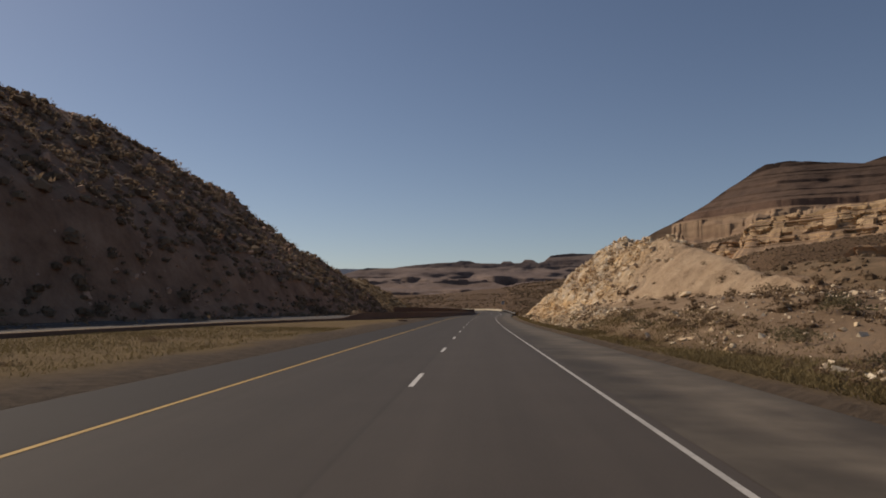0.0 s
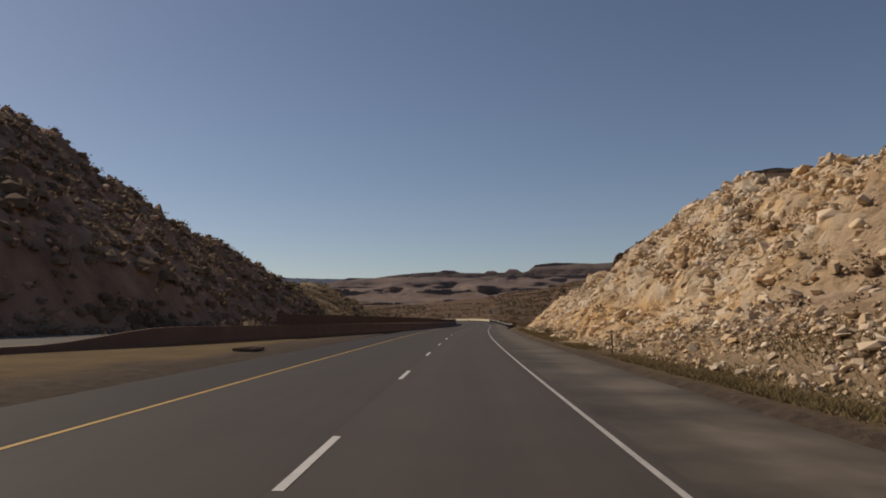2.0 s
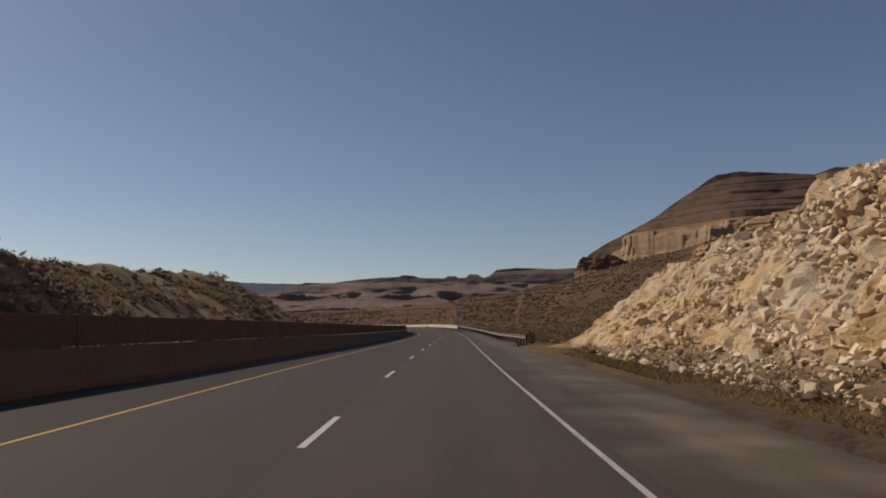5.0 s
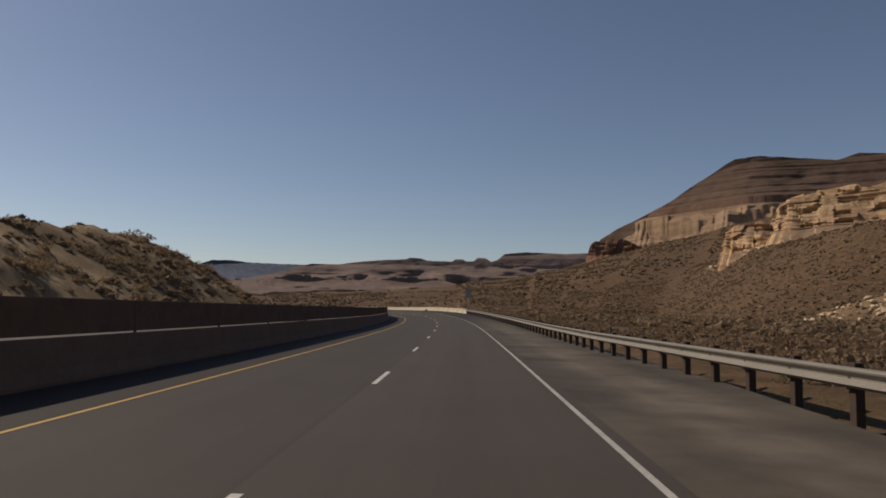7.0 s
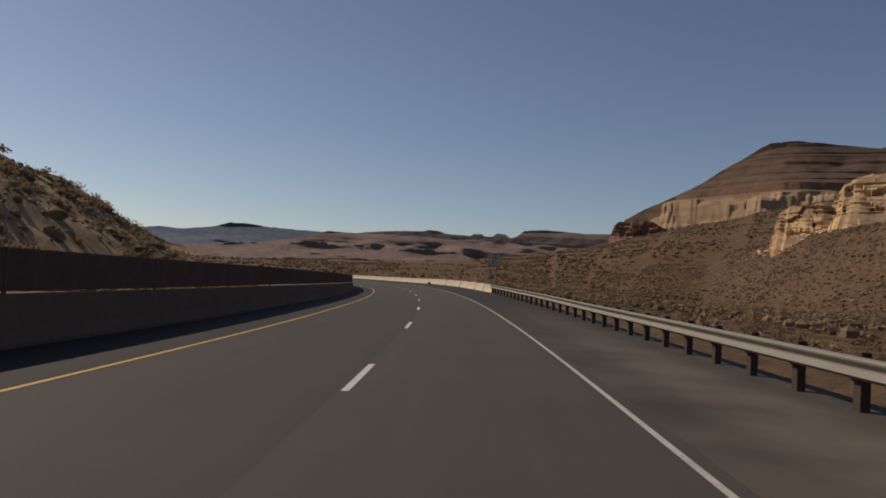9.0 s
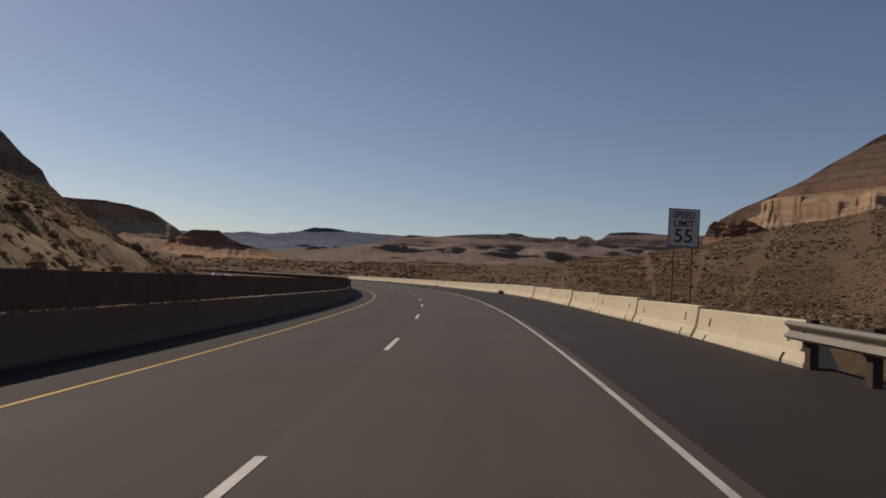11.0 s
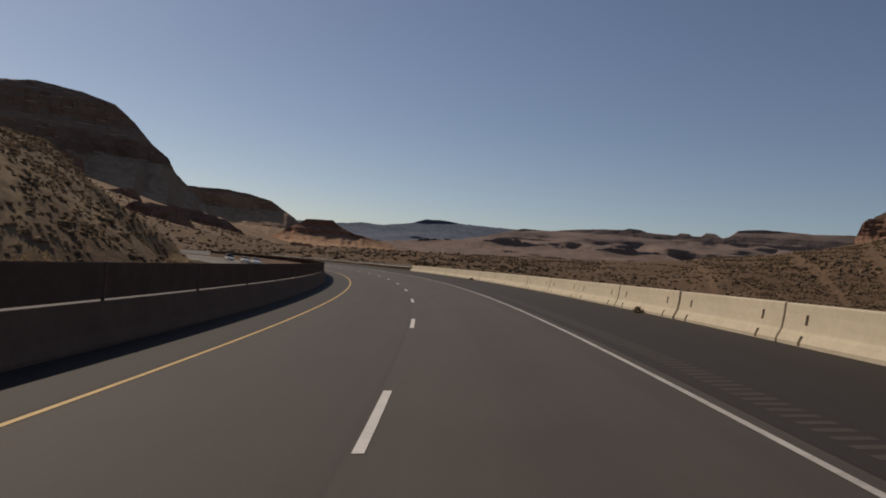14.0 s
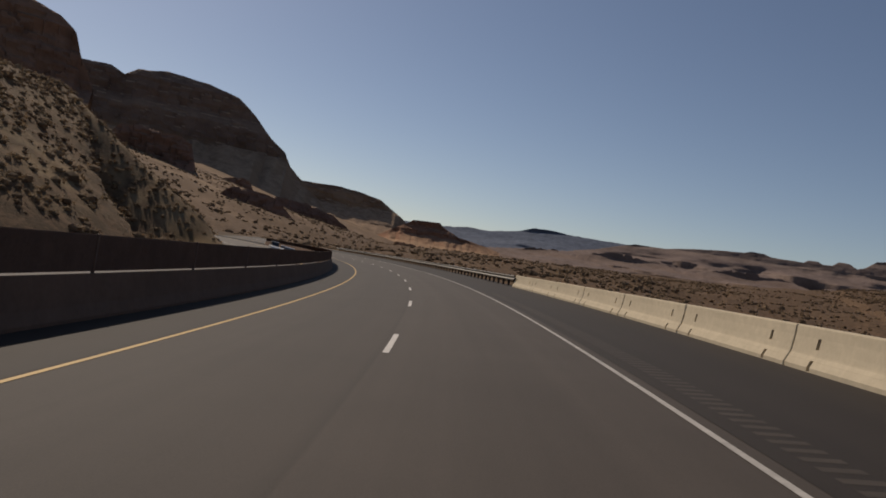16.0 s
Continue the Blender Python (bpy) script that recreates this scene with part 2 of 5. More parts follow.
def asphalt(name, base, warm, dust=None, lanes=True):
    """Worn asphalt: grit, patches, long streaks, wheel paths and the seam between the lanes; dust: (from, to) along the road."""
    m, n, k, b = material(name, 0.82)
    p = place(n)
    uv = n.new("ShaderNodeUVMap").outputs["UV"]
    sep = n.new("ShaderNodeSeparateXYZ")
    k.new(uv, sep.inputs[0])
    grit = noise_node(n, k, 60, 4, 0.7, p)
    patch = noise_node(n, k, 0.35, 5, 0.6, p)
    st = n.new("ShaderNodeMapping")
    st.inputs["Scale"].default_value = (2.2, 0.03, 1)
    k.new(uv, st.inputs["Vector"])
    streak = noise_node(n, k, 1.0, 4, 0.6, st.outputs[0])
    dark, light = tuple(v * 0.8 for v in base), tuple(v * 1.25 for v in base)
    c = ramp_node(n, k, patch, [(0.3, dark), (0.7, light)])
    c = mix_node(n, k, 0.5, c, ramp_node(n, k, streak, [(0.3, dark), (0.7, warm)]))

    def scaled(v, lo, hi):
        r = n.new("ShaderNodeMapRange")
        r.inputs["From Min"].default_value, r.inputs["From Max"].default_value = lo, hi
        k.new(v, r.inputs["Value"])
        return r.outputs[0]

    if lanes:
        g = lambda v: (v, v, v)
        across = scaled(sep.outputs[0], -6.0, 7.0)
        at = lambda l: (l + 6.0) / 13.0
        # Wheel paths and seam; the left lane's extra darkness also stands for lens vignetting.
        wear_vignette = ramp_node(n, k, across, [(at(-4.2), g(0.19)), (at(-2.8), g(0.28)), (at(-1.9), g(0.20)), (at(-0.9), g(0.30)), (at(-0.3), g(0.33)), (at(-0.17), g(0.35)), (at(-0.14), g(0.14)), (at(-0.10), g(0.14)), (at(-0.07), g(0.52)), (at(0.8), g(0.62)), (at(1.8), g(0.47)), (at(2.7), g(0.62)), (at(3.6), g(0.48))])
        c = mix_node(n, k, 0.5, c, wear_vignette, "OVERLAY")
    c = mix_node(n, k, 0.35, c, ramp_node(n, k, grit, [(0.3, tuple(v * 0.5 for v in base)), (0.7, tuple(v * 1.6 for v in base))]))
    if dust:
        s0, s1 = dust
        wob = n.new("ShaderNodeMath")
        wob.operation = "MULTIPLY_ADD"
        k.new(patch, wob.inputs[0])
        wob.inputs[1].default_value = 40.0
        k.new(sep.outputs[1], wob.inputs[2])
        f = scaled(wob.outputs[0], s0 - 40, s1 + 60)
        w = s1 - s0 + 100
        amount = ramp_node(n, k, f, [(15 / w, (0, 0, 0)), (70 / w, (1, 1, 1)), (1 - 70 / w, (1, 1, 1)), (1 - 25 / w, (0, 0, 0))])
        soft = mix_node(n, k, 0.35, ramp_node(n, k, patch, [(0.36, (0.040, 0.031, 0.023)), (0.5, (0.088, 0.070, 0.052)), (0.64, (0.145, 0.117, 0.087))]), ramp_node(n, k, streak, [(0.3, (0.075, 0.060, 0.045)), (0.7, (0.115, 0.094, 0.070))]))
        worn = ramp_node(n, k, scaled(sep.outputs[0], 3.0, 9.0), [((l - 3.0) / 6.0, (g_, g_, g_)) for l, g_ in ((3.9, 0.70), (4.7, 0.76), (5.3, 1.15), (6.2, 1.15), (7.0, 0.72))])
        c = mix_node(n, k, amount, c, mix_node(n, k, 1.0, soft, worn, "MULTIPLY"))
    k.new(c, b.inputs["Base Color"])
    bump_node(n, k, b, grit, 0.35, 0.006)
    return m


def foliage(name, stops, pieces="island", through=0.28):
    """Dry leaves and twigs: colour by piece, some light passing through."""
    m, n, k, b = material(name, 0.9)
    geo = n.new("ShaderNodeNewGeometry")
    rnd = geo.outputs["Random Per Island"]
    wide = noise_node(n, k, 0.12, 4, 0.6, geo.outputs["Position"])
    c = mix_node(n, k, 0.5, ramp_node(n, k, rnd, stops), ramp_node(n, k, wide, [(0.35, stops[0][1]), (0.65, stops[-1][1])]))
    k.new(c, b.inputs["Base Color"])
    t = n.new("ShaderNodeBsdfTranslucent")
    k.new(c, t.inputs["Color"])
    mx = n.new("ShaderNodeMixShader")
    mx.inputs[0].default_value = through
    k.new(b.outputs[0], mx.inputs[1])
    k.new(t.outputs[0], mx.inputs[2])
    k.new(mx.outputs[0], n["Material Output"].inputs["Surface"])
    return m


def stone_mix(name, by_object):
    """Broken sandstone: ochre, tan, pale and grey-brown pieces."""
    m, n, k, b = material(name, 0.93)
    p = n.new("ShaderNodeTexCoord").outputs["Object"]
    rnd = n.new("ShaderNodeObjectInfo").outputs["Random"] if by_object else n.new("ShaderNodeNewGeometry").outputs["Random Per Island"]
    c = ramp_node(n, k, rnd, [(0.0, (0.34, 0.26, 0.19)), (0.15, (0.58, 0.42, 0.25)), (0.35, (0.72, 0.57, 0.41)), (0.5, (0.52, 0.40, 0.285)), (0.75, (0.70, 0.57, 0.41)), (1.0, (0.78, 0.67, 0.51))])
    area = noise_node(n, k, 0.16, 4, 0.6, n.new("ShaderNodeNewGeometry").outputs["Position"])
    c = mix_node(n, k, 0.8, c, ramp_node(n, k, area, [(0.36, (0.86, 0.80, 0.74)), (0.46, (1.0, 0.90, 0.74)), (0.53, (1.0, 1.0, 1.0))]), "MULTIPLY")
    fine = noise_node(n, k, 3.0, 8, 0.7, p)
    c = mix_node(n, k, 0.2, c, ramp_node(n, k, fine, [(0.3, (0.26, 0.18, 0.11)), (0.7, (0.76, 0.62, 0.44))]))
    k.new(c, b.inputs["Base Color"])
    bump_node(n, k, b, fine, 0.6, 0.05)
    return m


ASPHALT = asphalt("asphalt", (0.0545, 0.0435, 0.0355), (0.072, 0.057, 0.0465))
FAR_ASPHALT = asphalt("pale_asphalt", (0.078, 0.065, 0.054), (0.098, 0.082, 0.069), None, False)
SHOULDER = asphalt("shoulder_asphalt", (0.0215, 0.016, 0.0124), (0.0305, 0.023, 0.018), (-100, 285), False)
# Darker than the lanes, with vignetting towards the left put into the tone.
INNER = asphalt("inner_shoulder_asphalt", (0.026, 0.020, 0.016), (0.035, 0.027, 0.0215), None, False)
EDGE_PAINT = plain("worn_white_paint", (0.37, 0.345, 0.31), 0.7, 0, 9, 0.35, 0.1)
WHITE_PAINT = plain("white_paint", (0.50, 0.47, 0.43), 0.7, 0, 14, 0.2, 0.1)
YELLOW_PAINT = plain("yellow_paint", (0.44, 0.27, 0.07), 0.7, 0, 14, 0.25, 0.1)
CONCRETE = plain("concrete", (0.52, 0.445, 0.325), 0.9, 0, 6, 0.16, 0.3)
# Concrete with shade painted in: much darker and browner than its own tone.
SHADE_CONCRETE = plain("shade_dark_concrete", (0.17, 0.108, 0.077), 0.92, 0, 6, 0.2, 0.3)
STEEL = plain("galvanised_steel", (0.215, 0.195, 0.162), 0.6, 0.1, 10, 0.15, 0.1)
DARK_STEEL = plain("dark_steel", (0.15, 0.092, 0.068), 0.7, 0.3, 12, 0.3, 0.1)
TIMBER = plain("dark_timber", (0.07, 0.05, 0.04), 0.9, 0, 14, 0.3, 0.4)
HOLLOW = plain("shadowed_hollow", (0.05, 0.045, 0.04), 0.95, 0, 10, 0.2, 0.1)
SIGN_WHITE = plain("sign_white", (0.56, 0.50, 0.45), 0.5, 0, 4, 0.06, 0.0)
SIGN_BLACK = plain("sign_black", (0.02, 0.02, 0.02), 0.5, 0, 4, 0.1, 0.0)
SIGN_YELLOW = plain("sign_yellow", (0.34, 0.19, 0.04), 0.6, 0, 6, 0.2, 0.0)
ROCK_TAN = stone_mix("tan_rock", True)
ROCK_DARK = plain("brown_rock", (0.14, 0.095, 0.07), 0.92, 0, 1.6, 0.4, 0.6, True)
RUBBLE_TAN = stone_mix("tan_rubble", False)
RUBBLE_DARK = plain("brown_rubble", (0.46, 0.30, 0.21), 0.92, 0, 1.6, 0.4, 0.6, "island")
SCRUB = foliage("scrub_twigs", [(0.0, (0.12, 0.080, 0.048)), (0.5, (0.20, 0.138, 0.084)), (1.0, (0.30, 0.21, 0.13))])
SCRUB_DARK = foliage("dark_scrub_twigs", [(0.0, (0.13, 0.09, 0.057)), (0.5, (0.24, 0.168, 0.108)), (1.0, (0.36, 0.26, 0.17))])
SAGE = foliage("tan_scrub_twigs", [(0.0, (0.17, 0.118, 0.066)), (0.5, (0.27, 0.19, 0.11)), (1.0, (0.38, 0.275, 0.165))])
BUSH = foliage("dry_shrub", [(0.0, (0.12, 0.085, 0.05)), (0.5, (0.21, 0.155, 0.095)), (1.0, (0.30, 0.22, 0.14))])
BUSH_GREEN = foliage("sage_shrub", [(0.0, (0.10, 0.085, 0.045)), (0.5, (0.19, 0.16, 0.09)), (1.0, (0.28, 0.23, 0.14))])
TUMBLE = foliage("dead_tumbleweed", [(0.0, (0.06, 0.042, 0.028)), (0.5, (0.11, 0.078, 0.05)), (1.0, (0.17, 0.12, 0.08))])
GRASS = foliage("dry_grass", [(0.0, (0.115, 0.084, 0.038)), (0.5, (0.19, 0.142, 0.066)), (1.0, (0.28, 0.214, 0.11))])


def ground_material():
    m, n, k, b = material("desert_ground", 0.95)
    p = place(n)
    zone = n.new("ShaderNodeAttribute")
    zone.attribute_name = "zone"
    sep = n.new("ShaderNodeSeparateColor")
    k.new(zone.outputs["Color"], sep.inputs[0])
    big, mid, fine = noise_node(n, k, 0.02, 6, 0.6, p), noise_node(n, k, 0.25, 8, 0.65, p), noise_node(n, k, 2.2, 8, 0.7, p)
    scrub = ramp_node(n, k, mid, [(0.32, (0.105, 0.063, 0.038)), (0.5, (0.19, 0.116, 0.069)), (0.68, (0.32, 0.205, 0.122))])
    scrub = mix_node(n, k, 0.5, scrub, ramp_node(n, k, big, [(0.36, (0.105, 0.06, 0.037)), (0.64, (0.20, 0.124, 0.074))]))
    cover = noise_node(n, k, 0.5, 5, 0.62, p)
    scrub = mix_node(n, k, ramp_node(n, k, cover, [(0.43, (0, 0, 0)), (0.53, (0.9, 0.9, 0.9))]), scrub, ramp_node(n, k, fine, [(0.3, (0.035, 0.023, 0.014)), (0.7, (0.085, 0.056, 0.034))]))
    rock = ramp_node(n, k, mid, [(0.25, (0.30, 0.21, 0.125)), (0.5, (0.46, 0.34, 0.21)), (0.75, (0.56, 0.43, 0.285))])
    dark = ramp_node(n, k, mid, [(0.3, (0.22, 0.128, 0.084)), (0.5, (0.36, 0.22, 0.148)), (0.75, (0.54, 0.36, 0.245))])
    verge = ramp_node(n, k, mid, [(0.3, (0.115, 0.078, 0.037)), (0.7, (0.205, 0.143, 0.066))])
    c = mix_node(n, k, sep.outputs[0], scrub, rock)
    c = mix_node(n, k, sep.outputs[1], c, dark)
    c = mix_node(n, k, sep.outputs[2], c, verge)
    soil = n.new("ShaderNodeAttribute")
    soil.attribute_name = "soil"
    so = n.new("ShaderNodeSeparateColor")
    k.new(soil.outputs["Color"], so.inputs[0])
    c = mix_node(n, k, so.outputs[0], c, ramp_node(n, k, mid, [(0.3, (0.27, 0.185, 0.10)), (0.5, (0.41, 0.295, 0.165)), (0.7, (0.54, 0.405, 0.24))]))
    c = mix_node(n, k, so.outputs[1], c, ramp_node(n, k, mid, [(0.3, (0.21, 0.138, 0.087)), (0.5, (0.32, 0.22, 0.142)), (0.7, (0.41, 0.297, 0.196))]))
    c = mix_node(n, k, so.outputs[2], c, ramp_node(n, k, big, [(0.35, (0.14, 0.085, 0.052)), (0.5, (0.23, 0.15, 0.092)), (0.65, (0.32, 0.22, 0.135))]))
    gravel = ramp_node(n, k, fine, [(0.3, (0.040, 0.032, 0.026)), (0.7, (0.10, 0.080, 0.062))])
    c = mix_node(n, k, zone.outputs["Alpha"], c, gravel)
    c = mix_node(n, k, 0.28, c, ramp_node(n, k, fine, [(0.25, (0.045, 0.027, 0.016)), (0.7, (0.175, 0.110, 0.060))]))
    k.new(c, b.inputs["Base Color"])
    bump_node(n, k, b, fine, 0.8, 0.25)
    return m


def strata_material(name, cols, height, scrub=(0.115, 0.072, 0.044), warp=0.05, flat_from=0.62):
    """Layered cliff rock: beds by height above the road, gently warped; scree and scrub where it is less steep."""
    m, n, k, b = material(name, 0.95)
    p = place(n)
    sep = n.new("ShaderNodeSeparateXYZ")
    k.new(p, sep.inputs[0])
    wave = noise_node(n, k, 4.0 / height, 6, 0.6, p)
    add = n.new("ShaderNodeMath")
    add.operation = "MULTIPLY_ADD"
    k.new(wave, add.inputs[0])
    add.inputs[1].default_value = height * warp * 2
    k.new(sep.outputs[2], add.inputs[2])
    div = n.new("ShaderNodeMapRange")
    div.inputs["From Min"].default_value, div.inputs["From Max"].default_value = height * warp, height * (1 + warp)
    k.new(add.outputs[0], div.inputs["Value"])
    c = ramp_node(n, k, div.outputs[0], cols)
    mid = noise_node(n, k, 0.03, 8, 0.7, p)
    c = mix_node(n, k, 0.3, c, ramp_node(n, k, mid, [(0.3, tuple(v * 0.55 for v in cols[0][1])), (0.7, tuple(min(1, v * 1.5) for v in cols[0][1]))]))
    # Broad darker patches, multiplied in, stand for shadow lying on the slopes.
    wide = noise_node(n, k, 2.2 / height, 5, 0.6, p)
    c = mix_node(n, k, 0.75, c, ramp_node(n, k, wide, [(0.36, (0.6, 0.57, 0.56)), (0.5, (0.92, 0.92, 0.92)), (0.64, (1.0, 0.98, 0.95))]), "MULTIPLY")
    nrm = n.new("ShaderNodeNewGeometry")
    ns = n.new("ShaderNodeSeparateXYZ")
    k.new(nrm.outputs["Normal"], ns.inputs[0])
    flat = ramp_node(n, k, ns.outputs[2], [(flat_from, (0, 0, 0)), (flat_from + 0.2, (1, 1, 1))])
    c = mix_node(n, k, flat, c, ramp_node(n, k, mid, [(0.3, tuple(v * 0.7 for v in scrub)), (0.7, tuple(v * 1.4 for v in scrub))]))
    k.new(c, b.inputs["Base Color"])
    bump_node(n, k, b, mid, 0.8, 6.0)
    return m


GROUND = ground_material()
MESA_ROCK = strata_material("layered_mesa_rock", [(0.0, (0.17, 0.108, 0.07)), (0.34, (0.18, 0.112, 0.075)), (0.39, (0.31, 0.208, 0.134)), (0.44, (0.39, 0.275, 0.178)), (0.48, (0.30, 0.20, 0.13)), (0.53, (0.40, 0.282, 0.182)), (0.55, (0.32, 0.215, 0.138)), (0.58, (0.41, 0.29, 0.188)), (0.61, (0.33, 0.225, 0.145)), (0.63, (0.16, 0.10, 0.075)), (0.66, (0.16, 0.10, 0.075)), (0.69, (0.080, 0.055, 0.045)), (0.73, (0.105, 0.070, 0.056)), (0.76, (0.068, 0.047, 0.040)), (0.82, (0.088, 0.060, 0.050)), (0.86, (0.062, 0.044, 0.038)), (1.0, (0.066, 0.047, 0.041))], 460, (0.10, 0.068, 0.052), 0.016, 0.95)
# Beds are paled and greyed towards purple, so haze sits in the colour.
RIDGE_ROCK = strata_material("far_ridge_rock", [(0.0, (0.17, 0.118, 0.092)), (0.30, (0.22, 0.16, 0.13)), (0.45, (0.17, 0.128, 0.115)), (0.55, (0.25, 0.188, 0.158)), (0.66, (0.15, 0.118, 0.113)), (0.78, (0.23, 0.178, 0.155)), (0.86, (0.14, 0.112, 0.108)), (1.0, (0.20, 0.155, 0.138))], 330, (0.15, 0.112, 0.098), 0.10, 0.95)
# Blue of distance haze is painted straight into this range's colour.
BLUE_ROCK = strata_material("haze_blue_mountain", [(0.0, (0.125, 0.13, 0.15)), (1.0, (0.095, 0.115, 0.155))], 320, (0.10, 0.118, 0.155))
OUTCROP_ROCK = strata_material("yellow_cliff_rock", [(0.0, (0.44, 0.25, 0.13)), (0.45, (0.52, 0.33, 0.18)), (0.55, (0.60, 0.42, 0.24)), (0.68, (0.48, 0.34, 0.21)), (0.78, (0.62, 0.46, 0.28)), (0.86, (0.50, 0.35, 0.20)), (1.0, (0.66, 0.50, 0.31))], 100, (0.23, 0.155, 0.10), 0.04, 0.66)
# The cliffs' shade is held in the dark upper beds; scree below stays pale.
SHADE_ROCK = strata_material("shaded_cliff_rock", [(0.0, (0.27, 0.18, 0.115)), (0.54, (0.27, 0.185, 0.125)), (0.60, (0.125, 0.086, 0.076)), (0.70, (0.145, 0.10, 0.09)), (0.75, (0.22, 0.155, 0.125)), (0.80, (0.145, 0.10, 0.09)), (1.0, (0.15, 0.108, 0.10))], 460, (0.30, 0.205, 0.135), 0.035, 0.66)
LEDGE_ROCK = strata_material("brown_ledge_rock", [(0.0, (0.26, 0.15, 0.105)), (0.6, (0.20, 0.115, 0.085)), (1.0, (0.25, 0.15, 0.105))], 100, (0.22, 0.145, 0.095), 0.06, 0.8)
RED_ROCK = strata_material("red_butte_rock", [(0.0, (0.36, 0.20, 0.115)), (0.35, (0.27, 0.14, 0.088)), (0.6, (0.17, 0.09, 0.068)), (1.0, (0.095, 0.058, 0.050))], 200, (0.30, 0.19, 0.115), 0.04, 0.8)


# ---- building ----
def mesh_of(name, verts, faces, mat, smooth_on=False):
    me = bpy.data.meshes.new(name)
    me.from_pydata([tuple(v) for v in verts], [], [tuple(f) for f in faces])
    me.materials.append(mat)
    if smooth_on:
        me.polygons.foreach_set("use_smooth", [True] * len(me.polygons))
    me.update()
    return me


def fast_mesh(name, verts, faces, mat, smooth_on=False):
    """A mesh from arrays: faces all with the same number of corners."""
    verts, faces = np.asarray(verts, np.float32), np.asarray(faces, np.int32)
    me = bpy.data.meshes.new(name)
    me.vertices.add(len(verts))
    me.vertices.foreach_set("co", verts.ravel())
    me.loops.add(faces.size)
    me.loops.foreach_set("vertex_index", faces.ravel())
    me.polygons.add(len(faces))
    me.polygons.foreach_set("loop_start", np.arange(0, faces.size, faces.shape[1], dtype=np.int32))
    me.polygons.foreach_set("use_smooth", np.full(len(faces), smooth_on))
    if mat:
        me.materials.append(mat)
    me.update(calc_edges=True)
    me.validate()
    return me


def grid_faces(nu, nv):
    i = np.arange((nu - 1) * (nv - 1))
    a = (i // (nv - 1)) * nv + i % (nv - 1)
    return np.stack([a, a + 1, a + nv + 1, a + nv], 1)


def part(name, bm, mat, parent, label=""):
    """Links a bmesh or mesh as one mesh object under a thing or a part."""
    if isinstance(bm, bmesh.types.BMesh):
        me = bpy.data.meshes.new(name)
        bm.to_mesh(me)
        bm.free()
        me.materials.append(mat)
    else:
        me = bm
    ob = new(name, me)
    ob.parent = parent
    if label:
        tagged(ob, label)
    return ob


def box_bm(sx, sy, sz, x=0, y=0, z=0, bevel=0.0, bm=None):
    """A box of that size about (x, y), standing on z."""
    own = bm is None
    bm = bmesh.new() if own else bm
    r = bmesh.ops.create_cube(bm, size=1, matrix=Matrix.LocRotScale((x, y, z + sz / 2), None, (sx, sy, sz)))
    if bevel:
        es = list({e for v in r["verts"] for e in v.link_edges})
        bmesh.ops.bevel(bm, geom=es, offset=bevel, segments=2, affect="EDGES", profile=0.5)
    return bm


def frame_at(s, l, up=0.0, turn=0.0):
    """Pose of a thing that stands on the road's plane at s, l: x to the right, y along the road, leaning with the crossfall."""
    p = road_at(s, l, up)
    a, bk = float(heading(s)), math.atan(float(np.interp(s, LINE_S, LINE_B)))
    return Matrix.Translation(p.tolist()) @ Matrix.Rotation(a + turn, 4, "Z") @ Matrix.Rotation(-bk, 4, "Y")


def upright_at(s, l, up=0.0, turn=0.0):
    p = road_at(s, l, up)
    return Matrix.Translation(p.tolist()) @ Matrix.Rotation(float(heading(s)) + turn, 4, "Z")


def strip(name, s0, s1, ls, ups, mat, step=2.0, closed=False):
    """A band swept along the road: ls and ups give its cross-section (numbers or functions of s)."""
    s = np.linspace(s0, s1, max(2, int(round((s1 - s0) / step)) + 1))
    cols, uvs = [], []
    for l, u in zip(ls, ups):
        lv = l(s) if callable(l) else np.full(len(s), l)
        uv_ = u(s) if callable(u) else np.full(len(s), u)
        cols.append(road_at(s, lv, uv_))
        uvs.append(np.stack([lv, s], -1))
    v = np.stack(cols, 1)
    uv = np.stack(uvs, 1).reshape(-1, 2)
    nv = len(ls)
    faces = grid_faces(len(s), nv)[:, ::-1]
    me = fast_mesh(name, v.reshape(-1, 3), faces, mat)
    layer = me.uv_layers.new(name="UVMap")
    idx = np.empty(len(me.loops), np.int32)
    me.loops.foreach_get("vertex_index", idx)
    layer.data.foreach_set("uv", uv[idx].astype(np.float32).ravel())
    return me


# ---- ground: one sheet to the horizon ----
def spaced(a, b, step, far, grow=1.065):
    mid = list(np.arange(a, b + step / 2, step))
    d, lo, hi = step, mid[0], mid[-1]
    left, right = [], []
    while lo > -far:
        d *= grow
        lo -= d
        left.append(lo)
    d = step
    while hi < far:
        d *= grow
        hi += d
        right.append(hi)
    return np.array(left[::-1] + mid + right)


gx, gy = spaced(-135, 62, 1.2, 4300), spaced(-25, 560, 1.25, 4600)
GX, GY = np.meshgrid(gx, gy, indexing="ij")
GZ = ground_h(GX, GY)
gs, gl = road_sl(GX.ravel(), GY.ravel())
gxr, gyr = GX.ravel(), GY.ravel()
cut_h = ridge_h(gxr, gyr, HILL_R, 1.02, 1.5)
GZ = GZ - (0.9 * smooth(0.3, 1.5, cut_h) * smooth(29.5, 27, gl) * smooth(54, 58, gs) * smooth(195, 189, gs) * (gl > 9)).reshape(GZ.shape)
gverts = np.stack([GX, GY, GZ], -1).reshape(-1, 3)
gme = fast_mesh("ground", gverts, grid_faces(len(gx), len(gy))[:, ::-1], GROUND, True)
rocky = smooth(-2.6, -0.4, cut_h) * (gl > 8) * (0.22 + 0.78 * smooth(48, 78, gyr))
